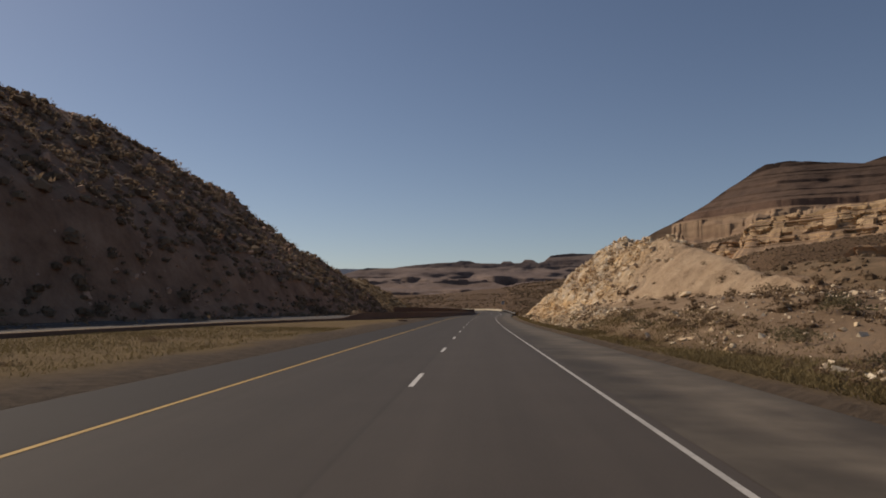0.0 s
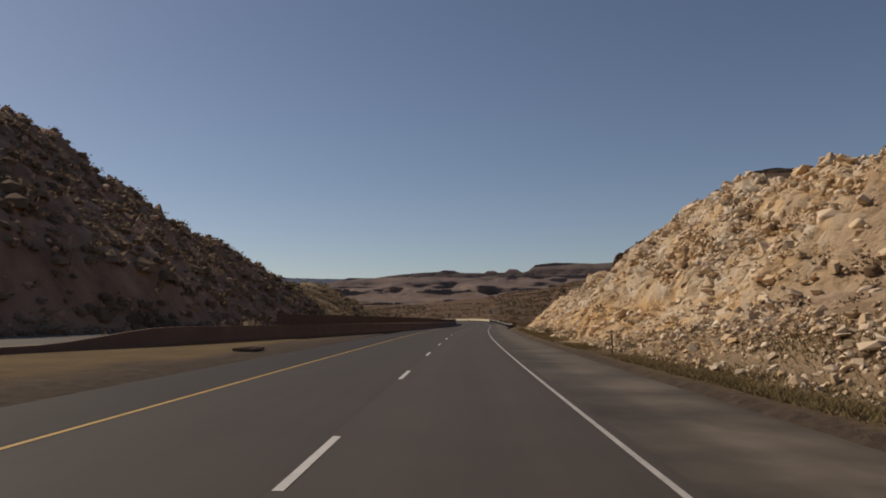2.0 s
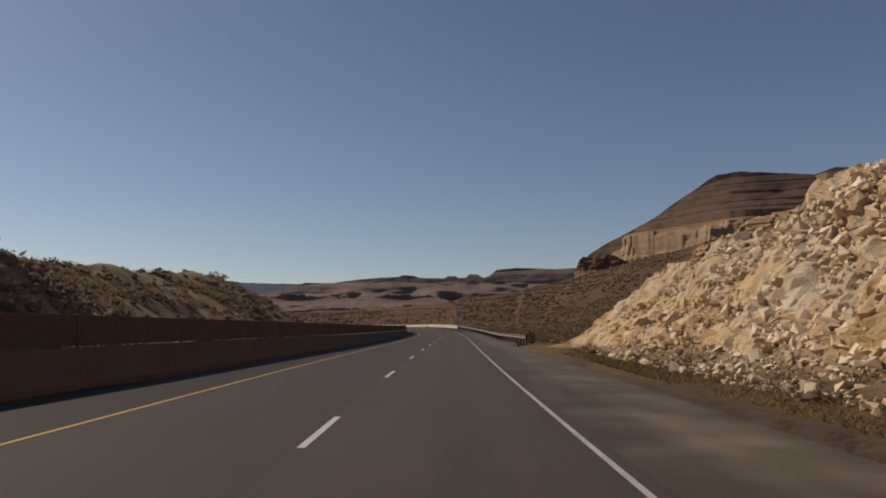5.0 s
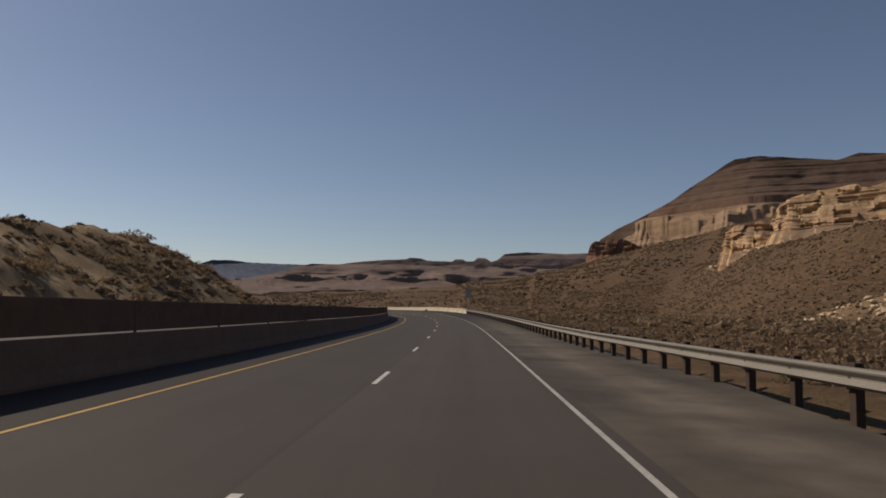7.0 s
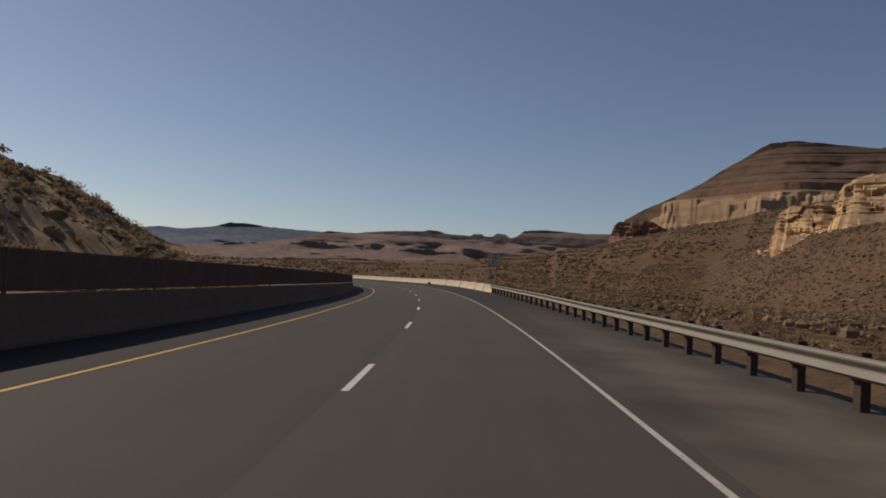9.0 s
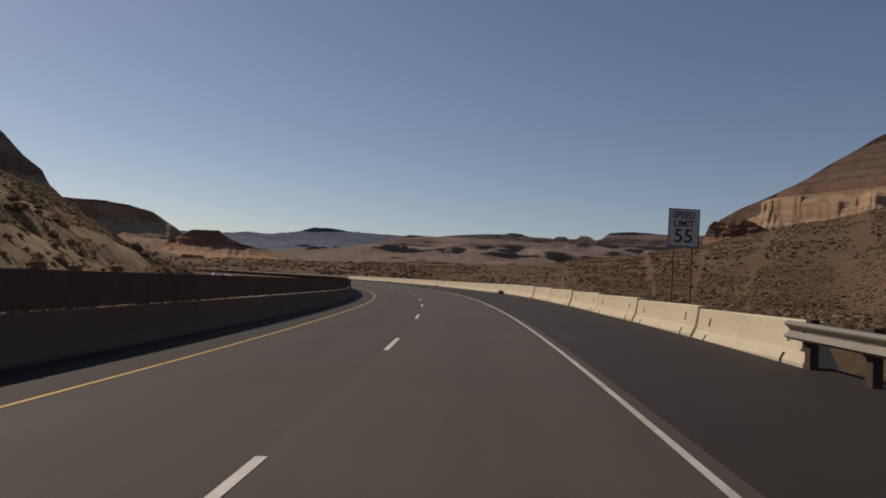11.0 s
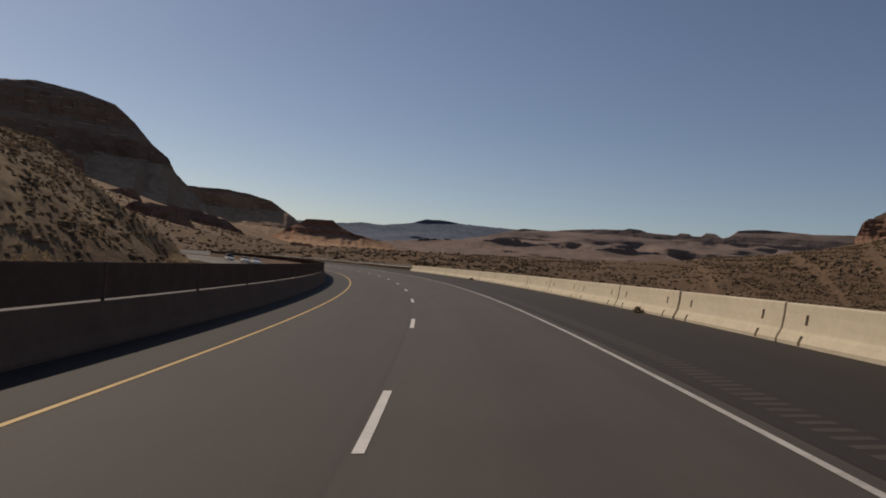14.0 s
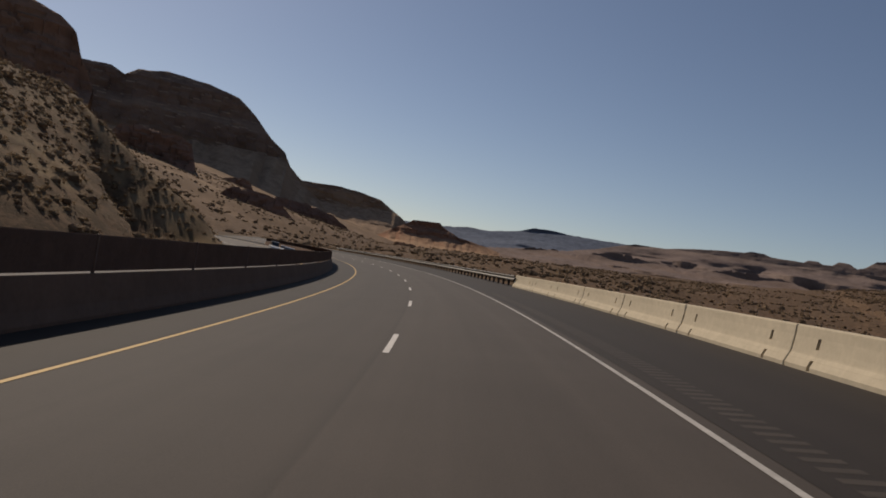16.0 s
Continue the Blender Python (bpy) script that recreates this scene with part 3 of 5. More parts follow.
rocky = np.maximum(rocky, 0.8 * smooth(58, 74, gs) * smooth(128, 112, gs) * smooth(9.4, 10.6, gl) * smooth(30, 24, gl))
rocky = np.maximum(rocky, 0.28 * smooth(9.5, 12, gl + fnoise(gxr, gyr, 6, 3) * 2) * smooth(110, 80, gs) * smooth(90, 60, gl))
rocky = np.maximum(rocky, 0.22 * smooth(-1, 2, np.maximum(ridge_h(gxr, gyr, HILL_R2, 0.45, 3), ridge_h(gxr, gyr, HILL_R3, 0.4, 3))) * (gl > 8))
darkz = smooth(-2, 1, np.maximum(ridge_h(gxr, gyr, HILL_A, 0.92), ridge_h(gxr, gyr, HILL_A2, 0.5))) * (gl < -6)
hill_b, hill_c = ridge_h(gxr, gyr, HILL_B, 0.6), ridge_h(gxr, gyr, HILL_C, 0.55)
golden = smooth(-2, 1.5, np.maximum(hill_b, hill_c)) * (gl < -6)
patchy = smooth(-0.35, 0.2, fnoise(gxr, gyr, 16, 4))
spots = patchy * smooth(-0.3, 0.1, fnoise(gxr + 50, gyr, 3.2, 3))
sandz = np.maximum(smooth(-2, 1.5, hill_b) * (0.55 + 0.45 * spots), smooth(-2, 1.5, hill_c) * (0.12 + 0.5 * spots)) * (gl < -6) * (1 - darkz)
front = smooth(-1.6, 0.4, ridge_h(gxr, gyr, HILL_R, 1.02, 1.5)) * (gl > 8) * smooth(112, 92, gyr)
front = np.maximum(front, smooth(10, 12.5, gl) * smooth(46, 26, gl) * smooth(105, 85, gs) * 0.7)
spur = smooth(-4, 3, ridge_h(gxr, gyr, HILL_R3, 0.4, 3)) * (gl > 8)
front = np.clip(np.maximum(front, 0.35 * spur) * (0.8 + 0.3 * patchy), 0, 1)
acrossv = -(gxr + 60) * math.cos(radians(26)) - (gyr - 420) * math.sin(radians(26))
screez = smooth(20, 120, acrossv) * smooth(420, 560, gyr) * (np.abs(gl) > 22) * (1 - golden) * (0.5 + 0.45 * smooth(-0.3, 0.2, fnoise(gxr, gyr, 110, 4)))
vergez = (1 - golden) * smooth(12.5, 9, gl) * smooth(-35, -25, gl) * (1 - rocky) * (1 - darkz) * (1 - 0.75 * smooth(195, 215, gs) * (gl > 0))
vergez = vergez * smooth(738, 700, gs)
edge_wob = fnoise(gxr, gyr, 5, 3) * 1.2
gravelz = smooth(-9.6, -8.6, gl + edge_wob) * (gl < 0) * smooth(190, 150, gs) + smooth(8.9, 7.9, gl + edge_wob) * (gl > 0)
gravelz = np.clip(gravelz, 0, 1) * (np.abs(gl) < 14) * (1 - 0.8 * smooth(172, 186, gs) * smooth(232, 205, gs) * (gl > 0))
att = gme.color_attributes.new("zone", "FLOAT_COLOR", "POINT")
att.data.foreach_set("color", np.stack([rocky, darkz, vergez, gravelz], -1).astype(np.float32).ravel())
att = gme.color_attributes.new("soil", "FLOAT_COLOR", "POINT")
att.data.foreach_set("color", np.stack([sandz, front, screez, np.ones_like(front)], -1).astype(np.float32).ravel())
ground = tagged(new("ground", gme), "dry brown desert ground with stony slopes and scrub", "ground", kind="structure")

# ---- the two roadways ----
S0, S1 = -40, 700
road = tagged(new("road", strip("road", S0, S1, [-6.05, -6.0, -3.72, 0.0, 3.72, road_edge, lambda s: road_edge(s) + 0.1], [-0.5, 0, 0, 0, 0, 0, -0.5], ASPHALT)),
              "worn grey-brown asphalt highway with two lanes", "road", kind="structure")
part("shoulder", strip("shoulder", S0, S1, [3.9, lambda s: road_edge(s) - 0.02], [0.004, 0.004], SHOULDER), None, road, "dark asphalt shoulder, pale with dust in places")
part("shoulder", strip("shoulder", S0, S1, [-5.98, -3.76], [0.004, 0.004], INNER), None, road, "dark narrow shoulder along the median")
part("edge_line", strip("edge_line", S0, S1, [3.632, 3.72], [0.006, 0.006], EDGE_PAINT), None, road, "white painted edge line")
part("edge_line", strip("edge_line", S0, S1, [-3.72, -3.62], [0.006, 0.006], YELLOW_PAINT), None, road, "yellow painted edge line")
for i in range(-3, 56):
    s = 3.17 + 12.19 * i
    part("lane_dash", strip("lane_dash", s, s + 3.05, [-0.055, 0.055], [0.006, 0.006], WHITE_PAINT, 1.0), None, road, "")
far_road = tagged(new("road", strip("road", S0, S1, [lambda s: opp_l(s) - 5.9, lambda s: opp_l(s) - 5.8, lambda s: opp_l(s) + 5.6, lambda s: opp_l(s) + 5.7], [-0.5, 0, 0, -0.5], FAR_ASPHALT)),
                  "pale asphalt roadway for the other direction", "road", kind="structure")
part("edge_line", strip("edge_line", S0, S1, [lambda s: opp_l(s) + 3.6, lambda s: opp_l(s) + 3.75], [0.006, 0.006], YELLOW_PAINT), None, far_road, "yellow painted edge line")
part("edge_line", strip("edge_line", S0, S1, [lambda s: opp_l(s) - 3.75, lambda s: opp_l(s) - 3.6], [0.006, 0.006], WHITE_PAINT), None, far_road, "white painted edge line")

# ---- median barrier with its glare screen ----
MB0, MB1 = 84, 640
prof_l = [0.30, 0.30, 0.20, 0.09, 0.075, 0.0, -0.075, -0.09, -0.20, -0.30, -0.30]
prof_u = [-0.3, 0.07, 0.31, 0.83, 0.895, 0.90, 0.895, 0.83, 0.31, 0.07, -0.3]


def sunk(s):
    """The barrier's first metres rise out of the ground."""
    return -0.68 * smooth(95, 85, s)



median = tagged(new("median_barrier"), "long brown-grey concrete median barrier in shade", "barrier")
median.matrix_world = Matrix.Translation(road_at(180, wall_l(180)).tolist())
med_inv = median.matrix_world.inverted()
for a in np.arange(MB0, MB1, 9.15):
    me = strip("segment", a, min(a + 9.14, MB1), [(lambda s, o=o: wall_l(s) + o) for o in prof_l[::-1]], [(lambda s, u=u: u + sunk(s)) for u in prof_u[::-1]], SHADE_CONCRETE)
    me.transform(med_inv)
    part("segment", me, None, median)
SCR0 = 108
kerb = tagged(new("kerb", strip("kerb", -40, MB0, [(lambda s, o=o: wall_l(s) + o) for o in (-0.2, -0.18, 0.16, 0.2)], [-0.3, 0.2, 0.2, -0.3], SHADE_CONCRETE)), "low dark concrete kerb beside the other roadway", "kerb", kind="structure")
screen = tagged(new("glare_screen"), "dark metal glare screen on top of the median barrier", "screen")
screen.matrix_world = Matrix.Translation(road_at(180, wall_l(180), 0.90).tolist())
inv = screen.matrix_world.inverted()


def baked(me, m):
    me.transform(m)
    return me


for lo, hi in ((0.04, 0.08), (0.735, 0.785)):
    part("rail", baked(strip("rail", SCR0, MB1, [lambda s: wall_l(s) - 0.05, lambda s: wall_l(s) - 0.05, lambda s: wall_l(s) - 0.01, lambda s: wall_l(s) - 0.01], [0.90 + lo, 0.90 + hi, 0.90 + hi, 0.90 + lo], DARK_STEEL), inv), None, screen)
blade_s = np.arange(SCR0, MB1, 0.05)
bl = wall_l(blade_s) - 0.03
p0, p1 = road_at(blade_s - 0.033, bl - 0.04, 0.945), road_at(blade_s + 0.033, bl + 0.04, 0.945)
up = np.array([0, 0, 0.72])
bv = np.stack([p0, p1, p1 + up, p0 + up], 1).reshape(-1, 3)
tagged(part("louvre", baked(fast_mesh("louvre", bv, np.arange(len(bv)).reshape(-1, 4), DARK_STEEL), inv), None, screen), kind="stuff")
post_me = mesh_of("post", [], [], DARK_STEEL)
bm = box_bm(0.06, 0.06, 0.84, bevel=0.008)
bm.to_mesh(post_me)
bm.free()
for s in np.arange(SCR0 + 1, MB1, 6.1):
    o = new("post", post_me)
    o.parent = screen
    o.matrix_basis = inv @ upright_at(s, wall_l(s), 0.86)


# ---- guardrail with its posts ----
def beam_mesh(name, s0, s1, l):
    """A W-shaped steel beam on the road side of its posts."""
    o = [0.0, -0.03, -0.085, -0.095, -0.085, -0.01, 0.0, 0.0, -0.085, -0.095, -0.03, 0.0]
    u = [0.80, 0.798, 0.785, 0.755, 0.725, 0.665, 0.65, 0.615, 0.555, 0.525, 0.475, 0.47]
    front = strip(name, s0, s1, [(lambda s, d=d: l(s) + d) for d in o], u, STEEL, 1.9)
    return front


def guardrail(s0, s1, l, label):
    g = tagged(new("guardrail"), label, "guardrail")
    g.matrix_world = upright_at(s0, float(l(s0)))
    gi = g.matrix_world.inverted()
    for a in np.arange(s0, s1 - 1, 3.81):
        e = part("rail_beam", baked(beam_mesh("rail_beam", a, min(a + 3.81, s1), l), gi), None, g)
        e.modifiers.new("thickness", "SOLIDIFY").thickness = 0.004
    post = bpy.data.meshes.new("post")
    b = box_bm(0.15, 0.20, 1.66, 0.13, 0, -0.8, 0.012)
    b.to_mesh(post)
    b.free()
    post.materials.append(TIMBER)
    block = bpy.data.meshes.new("block")
    b = box_bm(0.055, 0.15, 0.36, 0.027, 0, 0.44, 0.008)
    b.to_mesh(block)
    b.free()
    block.materials.append(TIMBER)
    for a in np.arange(s0 + 0.6, s1, 1.905):
        m = gi @ upright_at(a, float(l(a)))
        for name, me in (("post", post), ("block", block)):
            o = new(name, me)
            o.parent, o.matrix_basis = g, m
    return g


guardrail(202.4, 317.9, lambda s: np.interp(s, [202, 212, 225, 300, 318], [8.15, 7.75, 7.2, 7.2, 7.45]), "galvanised W-beam guardrail on dark timber posts beside the shoulder")
guardrail(492.0, 620.0, lambda s: np.interp(s, [492, 500, 640], [7.55, 7.4, 7.4]), "galvanised W-beam guardrail that runs on from the concrete barriers")

# ---- concrete barrier segments ----
SEG = 6.03


def barrier_mesh():
    """A safety-shape barrier, 6.1 m long, with lifting slots and drain notches near its ends."""
    rows = [(-0.30, -0.15), (-0.30, 0.0), (-0.30, 0.005), (-0.30, 0.07), (-0.235, 0.19), (-0.234, 0.195), (-0.19, 0.27), (-0.18, 0.30), (-0.158, 0.395), (-0.157, 0.40), (-0.121, 0.595), (-0.12, 0.60), (-0.10, 0.78), (-0.085, 0.805), (0.085, 0.805), (0.10, 0.78), (0.18, 0.30), (0.30, 0.07), (0.30, -0.15)]
    stations, depth = [], []
    for y, k in ((0.012, 0), (0.03, 0), (0.85, 0), (0.851, 1), (0.96, 1), (0.961, 0), (3.05, 0), (5.139, 0), (5.14, 1), (5.249, 1), (5.25, 0), (6.07, 0), (6.088, 0)):
        stations.append(y)
        depth.append(k)
    v = []
    for j, (y, k) in enumerate(zip(stations, depth)):
        inset = 0.02 if j in (0, len(stations) - 1) else 0.0
        for i, (x, z) in enumerate(rows):
            xx = x + inset * (1 if x < 0 else -1)
            if k and i in (9, 10):
                xx += 0.09
            if k and i in (2, 3, 4):
                xx += 0.12
            v.append((xx, y, z - (inset if z > 0.7 else 0)))
    nv = len(rows)
    f = [tuple(q) for q in grid_faces(len(stations), nv)]
    f += [tuple(range(nv - 1, -1, -1)), tuple(range((len(stations) - 1) * nv, len(stations) * nv))]
    f = [tuple(reversed(q)) for q in f]
    me = mesh_of("body", v, f, CONCRETE)
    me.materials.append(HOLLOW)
    # Recessed faces take the dark material: the slots' shade is painted on.
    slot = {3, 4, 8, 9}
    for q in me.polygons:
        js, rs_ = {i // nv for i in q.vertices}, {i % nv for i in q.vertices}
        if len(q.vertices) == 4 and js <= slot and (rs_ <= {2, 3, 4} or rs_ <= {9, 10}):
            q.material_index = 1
    return me


seg_body = barrier_mesh()
hook = box_bm(0.02, 0.05, 0.10, -0.095, 0.9, 0.47, 0.004)
box_bm(0.02, 0.05, 0.10, -0.095, 5.19, 0.47, 0.004, hook)
first = tagged(new("concrete_barrier"), "sunlit cream concrete road barrier with dark slots", "barrier", "barriers along the shoulder")
part("body", seg_body, None, first)
part("lifting_pins", hook, DARK_STEEL, first, "dark steel pins in the lifting slots")
rb = random.Random(5)
for i in range(29):
    s = 371.7 + SEG * (i - 9)
    a, b = road_at(s, 7.80), road_at(s + SEG, 7.80)
    d = Vector((b - a).tolist())
    m = Matrix.Translation(a.tolist()) @ Matrix.Rotation(math.atan2(-d.x, d.y) + rb.gauss(0, 0.004), 4, "Z") @ Matrix.Rotation(-math.atan(float(np.interp(s, LINE_S, LINE_B))) * 0.6, 4, "Y") @ Matrix.Diagonal((1, d.length / 6.1, 1, 1))
    if i == 0:
        first.matrix_world = m
    else:
        copy_thing(first, Matrix.Translation(m.translation) @ m.to_euler().to_matrix().to_4x4())

# ---- speed sign ----
def text_mesh(name, body, size, mat, squeeze=1.0):
    c = bpy.data.curves.new(name, "FONT")
    c.body, c.size, c.align_x, c.align_y, c.extrude, c.offset = body, size, "CENTER", "CENTER", 0.002, 0.008
    c.resolution_u = 4
    o = new(name, c)
    bpy.context.view_layer.update()
    me = bpy.data.meshes.new_from_object(o.evaluated_get(bpy.context.evaluated_depsgraph_get()))
    bpy.data.objects.remove(o)
    me.transform(Matrix.Rotation(radians(90), 4, "X") @ Matrix.Diagonal((squeeze, 1, 1, 1)))
    me.materials.clear()
    me.materials.append(mat)
    me.name = name
    return me


sign = tagged(new("speed_limit_sign"), "white speed limit 55 sign with black letters on two posts", "sign")
sign.matrix_world = upright_at(333.0, 10.31, -0.2, radians(-2))
W, H, Z0 = 1.22, 1.52, 2.86
part("panel", box_bm(W, 0.006, H, 0, 0, Z0, 0.002), SIGN_WHITE, sign, "white sheet panel")
fr = bmesh.new()
for x, z, w, h in ((0, Z0, W, 0.045), (0, Z0 + H - 0.045, W, 0.045), (-W / 2 + 0.02, Z0 + 0.045, 0.04, H - 0.09), (W / 2 - 0.02, Z0 + 0.045, 0.04, H - 0.09)):
    box_bm(w, 0.003, h, x, -0.0055, z, 0, fr)
part("border", fr, SIGN_BLACK, sign, "black border")
for txt, size, z, q in (("SPEED", 0.36, Z0 + 1.26, 0.92), ("LIMIT", 0.36, Z0 + 0.92, 0.95), ("55", 0.74, Z0 + 0.42, 1.05)):
    o = part("lettering", text_mesh("lettering", txt, size, SIGN_BLACK, q), None, sign, "black lettering")
    o.location = (0, -0.007, z)
for x in (-0.36, 0.36):
    part("post", box_bm(0.06, 0.05, 5.1, x, 0.035, -1.0, 0.006), DARK_STEEL, sign, "dark steel post")

# ---- marker board at the rail's end ----
mark = tagged(new("object_marker"), "yellow and black striped marker board at the guardrail's end", "sign")
mark.matrix_world = upright_at(202.2, 8.5)
part("board", box_bm(0.62, 0.02, 0.92, 0.08, 0, 0.10, 0.006), SIGN_YELLOW, mark)
for i in range(5):
    z = -0.30 + i * 0.30
    x0, x1, t = -0.22, 0.38, 0.15
    q = [(x0, z), (x1, z + 0.42), (x1, z + 0.42 + t), (x0, z + t)]
    cl = lambda p: (p[0], min(max(p[1], 0.11), 1.01))
    q2 = [cl(p) for p in q]
    b = bmesh.new()
    vs = [b.verts.new((x, y, zz)) for y in (-0.0165, -0.0125) for x, zz in q2]
    if len({(round(v.co.x, 3), round(v.co.z, 3)) for v in vs}) >= 3:
        b.faces.new(vs[:4])
        b.faces.new(vs[4:][::-1])
        part("stripe", b, SIGN_BLACK, mark, "black stripe")
    else:
        b.free()
part("post", box_bm(0.07, 0.07, 1.6, 0.08, 0.05, -0.6, 0.006), TIMBER, mark)

# ---- delineator posts ----
def delineator(s, l, colour, h=1.2):
    d = tagged(new("delineator_post"), "thin dark roadside delineator post with a small reflector", "post", "delineators along the verge")
    p = road_at(s, l)
    d.matrix_world = Matrix.Translation((p[0], p[1], float(ground_h(p[:1], p[1:2])[0]))) @ Matrix.Rotation(float(heading(s)), 4, "Z")
    part("post", box_bm(0.06, 0.02, h + 0.5, 0, 0, -0.5, 0.004), colour, d)
    part("reflector", box_bm(0.05, 0.006, 0.09, 0, -0.014, h - 0.14, 0.002), SIGN_WHITE, d, "small pale reflector")


delineator(93.5, 8.9, TIMBER)
delineator(228.0, 8.6, TIMBER, 1.25)
delineator(12.0, 9.2, TIMBER)


# ---- cliffs, mesas and ridges ----
def cells(u, v, seed):
    """Jittered cells of unit size: each place's cell (a number 0 to 1) and how near it is to a joint."""
    iu, iv = np.floor(u).astype(int), np.floor(v).astype(int)
    best, second = np.full(u.shape, 9.0), np.full(u.shape, 9.0)
    ident = np.zeros(u.shape)
    for a in (-1, 0, 1):
        for b_ in (-1, 0, 1):
            ju, jv = iu + a, iv + b_
            r1, r2, r3 = _LAT[(ju + seed) % 256, jv % 256], _LAT[(ju + seed + 91) % 256, (jv + 53) % 256], _LAT[(ju + seed + 17) % 256, (jv + 171) % 256]
            d = np.maximum(np.abs(u - ju - 0.15 - 0.7 * r1), np.abs(v - jv - 0.15 - 0.7 * r2)) + 0.25 * np.hypot(u - ju - r1, v - jv - r2)
            closer = d < best
            second = np.where(closer, best, np.minimum(second, d))
            ident, best = np.where(closer, r3, ident), np.where(closer, d, best)
    return ident, second - best


def layered_body(name, label, pts, mat, beds, base, category="cliff", n=240, step=6.0, gully=60.0, block=12.0, back=60.0, seed=0, jag=0.0, belts=(), soft_face=False, worn=0.0):
    """A rock mass of level beds below a crest line of (x, y, height).
    beds: from the top down (upper height, run per metre of drop, depth of gullies, depth of blocks); belts: names and lower heights; worn: rounded spurs and hollows instead of sharp gullies, full grown that far below the crest."""
    p = np.array(pts, float)
    seg = np.concatenate([[0], np.cumsum(np.hypot(*np.diff(p[:, :2], axis=0).T))])
    t = np.linspace(0, seg[-1], n)
    x, y, h = (np.interp(t, seg, p[:, i]) for i in range(3))
    wide = max(1, int(1.2 * gully / seg[-1] * n)) if worn else 1
    even = np.convolve(np.pad(h, wide, mode="edge"), np.ones(2 * wide + 1) / (2 * wide + 1), mode="valid") if worn else h.copy()
    h = h + (vnoise(t / gully * 1.7 + seed, t * 0 + 3.3) - 0.5) * jag + (cells(t / block, t * 0 + seed, seed)[0] - 0.5) * jag * 0.5
    dx, dy = -5 - x, 300 - y
    d = np.hypot(dx, dy)
    dx, dy = dx / d, dy / d
    top = float(h.max())
    tops = [min(q[0], top) for q in beds] + [base]
    levels, runs = [top], [0.0]
    for (zt, run, g, bk), zb in zip(beds, tops[1:]):
        zt = min(zt, top)
        if zt <= zb:
            continue
        for z in np.linspace(zt, zb, max(2, int(math.ceil((zt - zb) / step)) + 1))[1:]:
            runs.append(runs[-1] + run * (levels[-1] - z))
            levels.append(float(z))
    levels, runs = np.array(levels), np.array(runs)
    low = max(float(np.percentile(even, 30)), base + 1)
    at_h = (top - even) * float(np.interp(-low, -levels, runs)) / max(top - low, 1.0) if worn else np.interp(-even, -levels, runs)
    rows = [np.stack([x - dx * back, y - dy * back, np.full(n, base - 5.0)], -1), np.stack([x - dx * back * 0.5, y - dy * back * 0.5, h - 0.06 * (h - base)], -1)]
    zs = [1e9, 1e9]
    bed_z = np.array([-q[0] for q in beds])
    last, z_last = np.zeros(n), h
    for z, r in zip(levels, runs):
        k = max(0, int(np.searchsorted(bed_z, -z - 1e-6, side="right")) - 1)
        g, bk = beds[k][2], beds[k][3]
        zz = np.minimum(h, z)
        down = h - zz
        w = np.full(n, r / gully * 0.35)
        u = t / gully + seed * 7.7
        u = u + 0.35 * (vnoise(u * 0.8, w + 5.0) - 0.5)
        gul = np.abs(vnoise(u, w) - 0.5) * 2 + 0.5 * np.abs(vnoise(u * 2.3 + 9, w * 1.6) - 0.5) * 2 + 0.25 * (vnoise(u * 5.3, w * 3 + 2) - 0.5) - 0.7
        if worn:
            gul = 1.6 * fnoise(t + seed * 131.0, np.full(n, r * 1.8 + seed * 57.0), gully, 3)
            if bk >= 5:
                gul = gul + 1.5 * np.abs(vnoise(t / 40.0 + 0.9 * w, w * 1.2) - 0.5) + 0.5 * np.abs(vnoise(t / 15.0 + w, w * 1.5 + 4.0) - 0.5) - 0.4
        off = r - at_h + gul * g * np.minimum(1.0, down / (worn or 14.0))
        off = off + (cells(t / block, np.full(n, z / (block * 0.35)), seed + 5)[0] - 0.5) * bk * np.minimum(1.0, down / 3.0)
        least = last + (0.25 * (z_last - zz) if worn else -0.15 * bk)
        off = np.maximum(np.maximum(off, least), 0) * (down > 0)
        last, z_last = off, zz
        rows.append(np.stack([x + dx * off, y + dy * off, zz], -1))
        zs.append(z)
    v = np.stack(rows, 1)
    if not belts:
        return tagged(new(name, fast_mesh(name, v.reshape(-1, 3), grid_faces(n, v.shape[1]), mat, soft_face)), label, category)
    thing = tagged(new(name), label, category)
    k0 = 0
    for belt, low in belts:
        k1 = k0 + 1
        while k1 < len(zs) - 1 and zs[k1] > low:
            k1 += 1
        if k1 > k0:
            part(belt, fast_mesh(belt, v[:, k0:k1 + 1].reshape(-1, 3), grid_faces(n, k1 - k0 + 1), mat, soft_face), None, thing)
        k0 = k1
    return thing


MESA, z, rl = [], 460.0, random.Random(3)
while z > 330:
    tread, cliff = rl.uniform(9, 26), rl.choice((2.0, 4.0, 9.0))
    MESA += [(z, rl.uniform(1.5, 2.1), 12, 0), (z - tread, 0.3, 11, 0)]
    z -= tread + cliff
MESA += [(z, 1.8, 10, 0), (308, 0.22, 9, 3), (288, 2.6, 14, 0), (283, 1.35, 46, 5), (222, 2.4, 46, 5), (120, 3.0, 24, 0)]
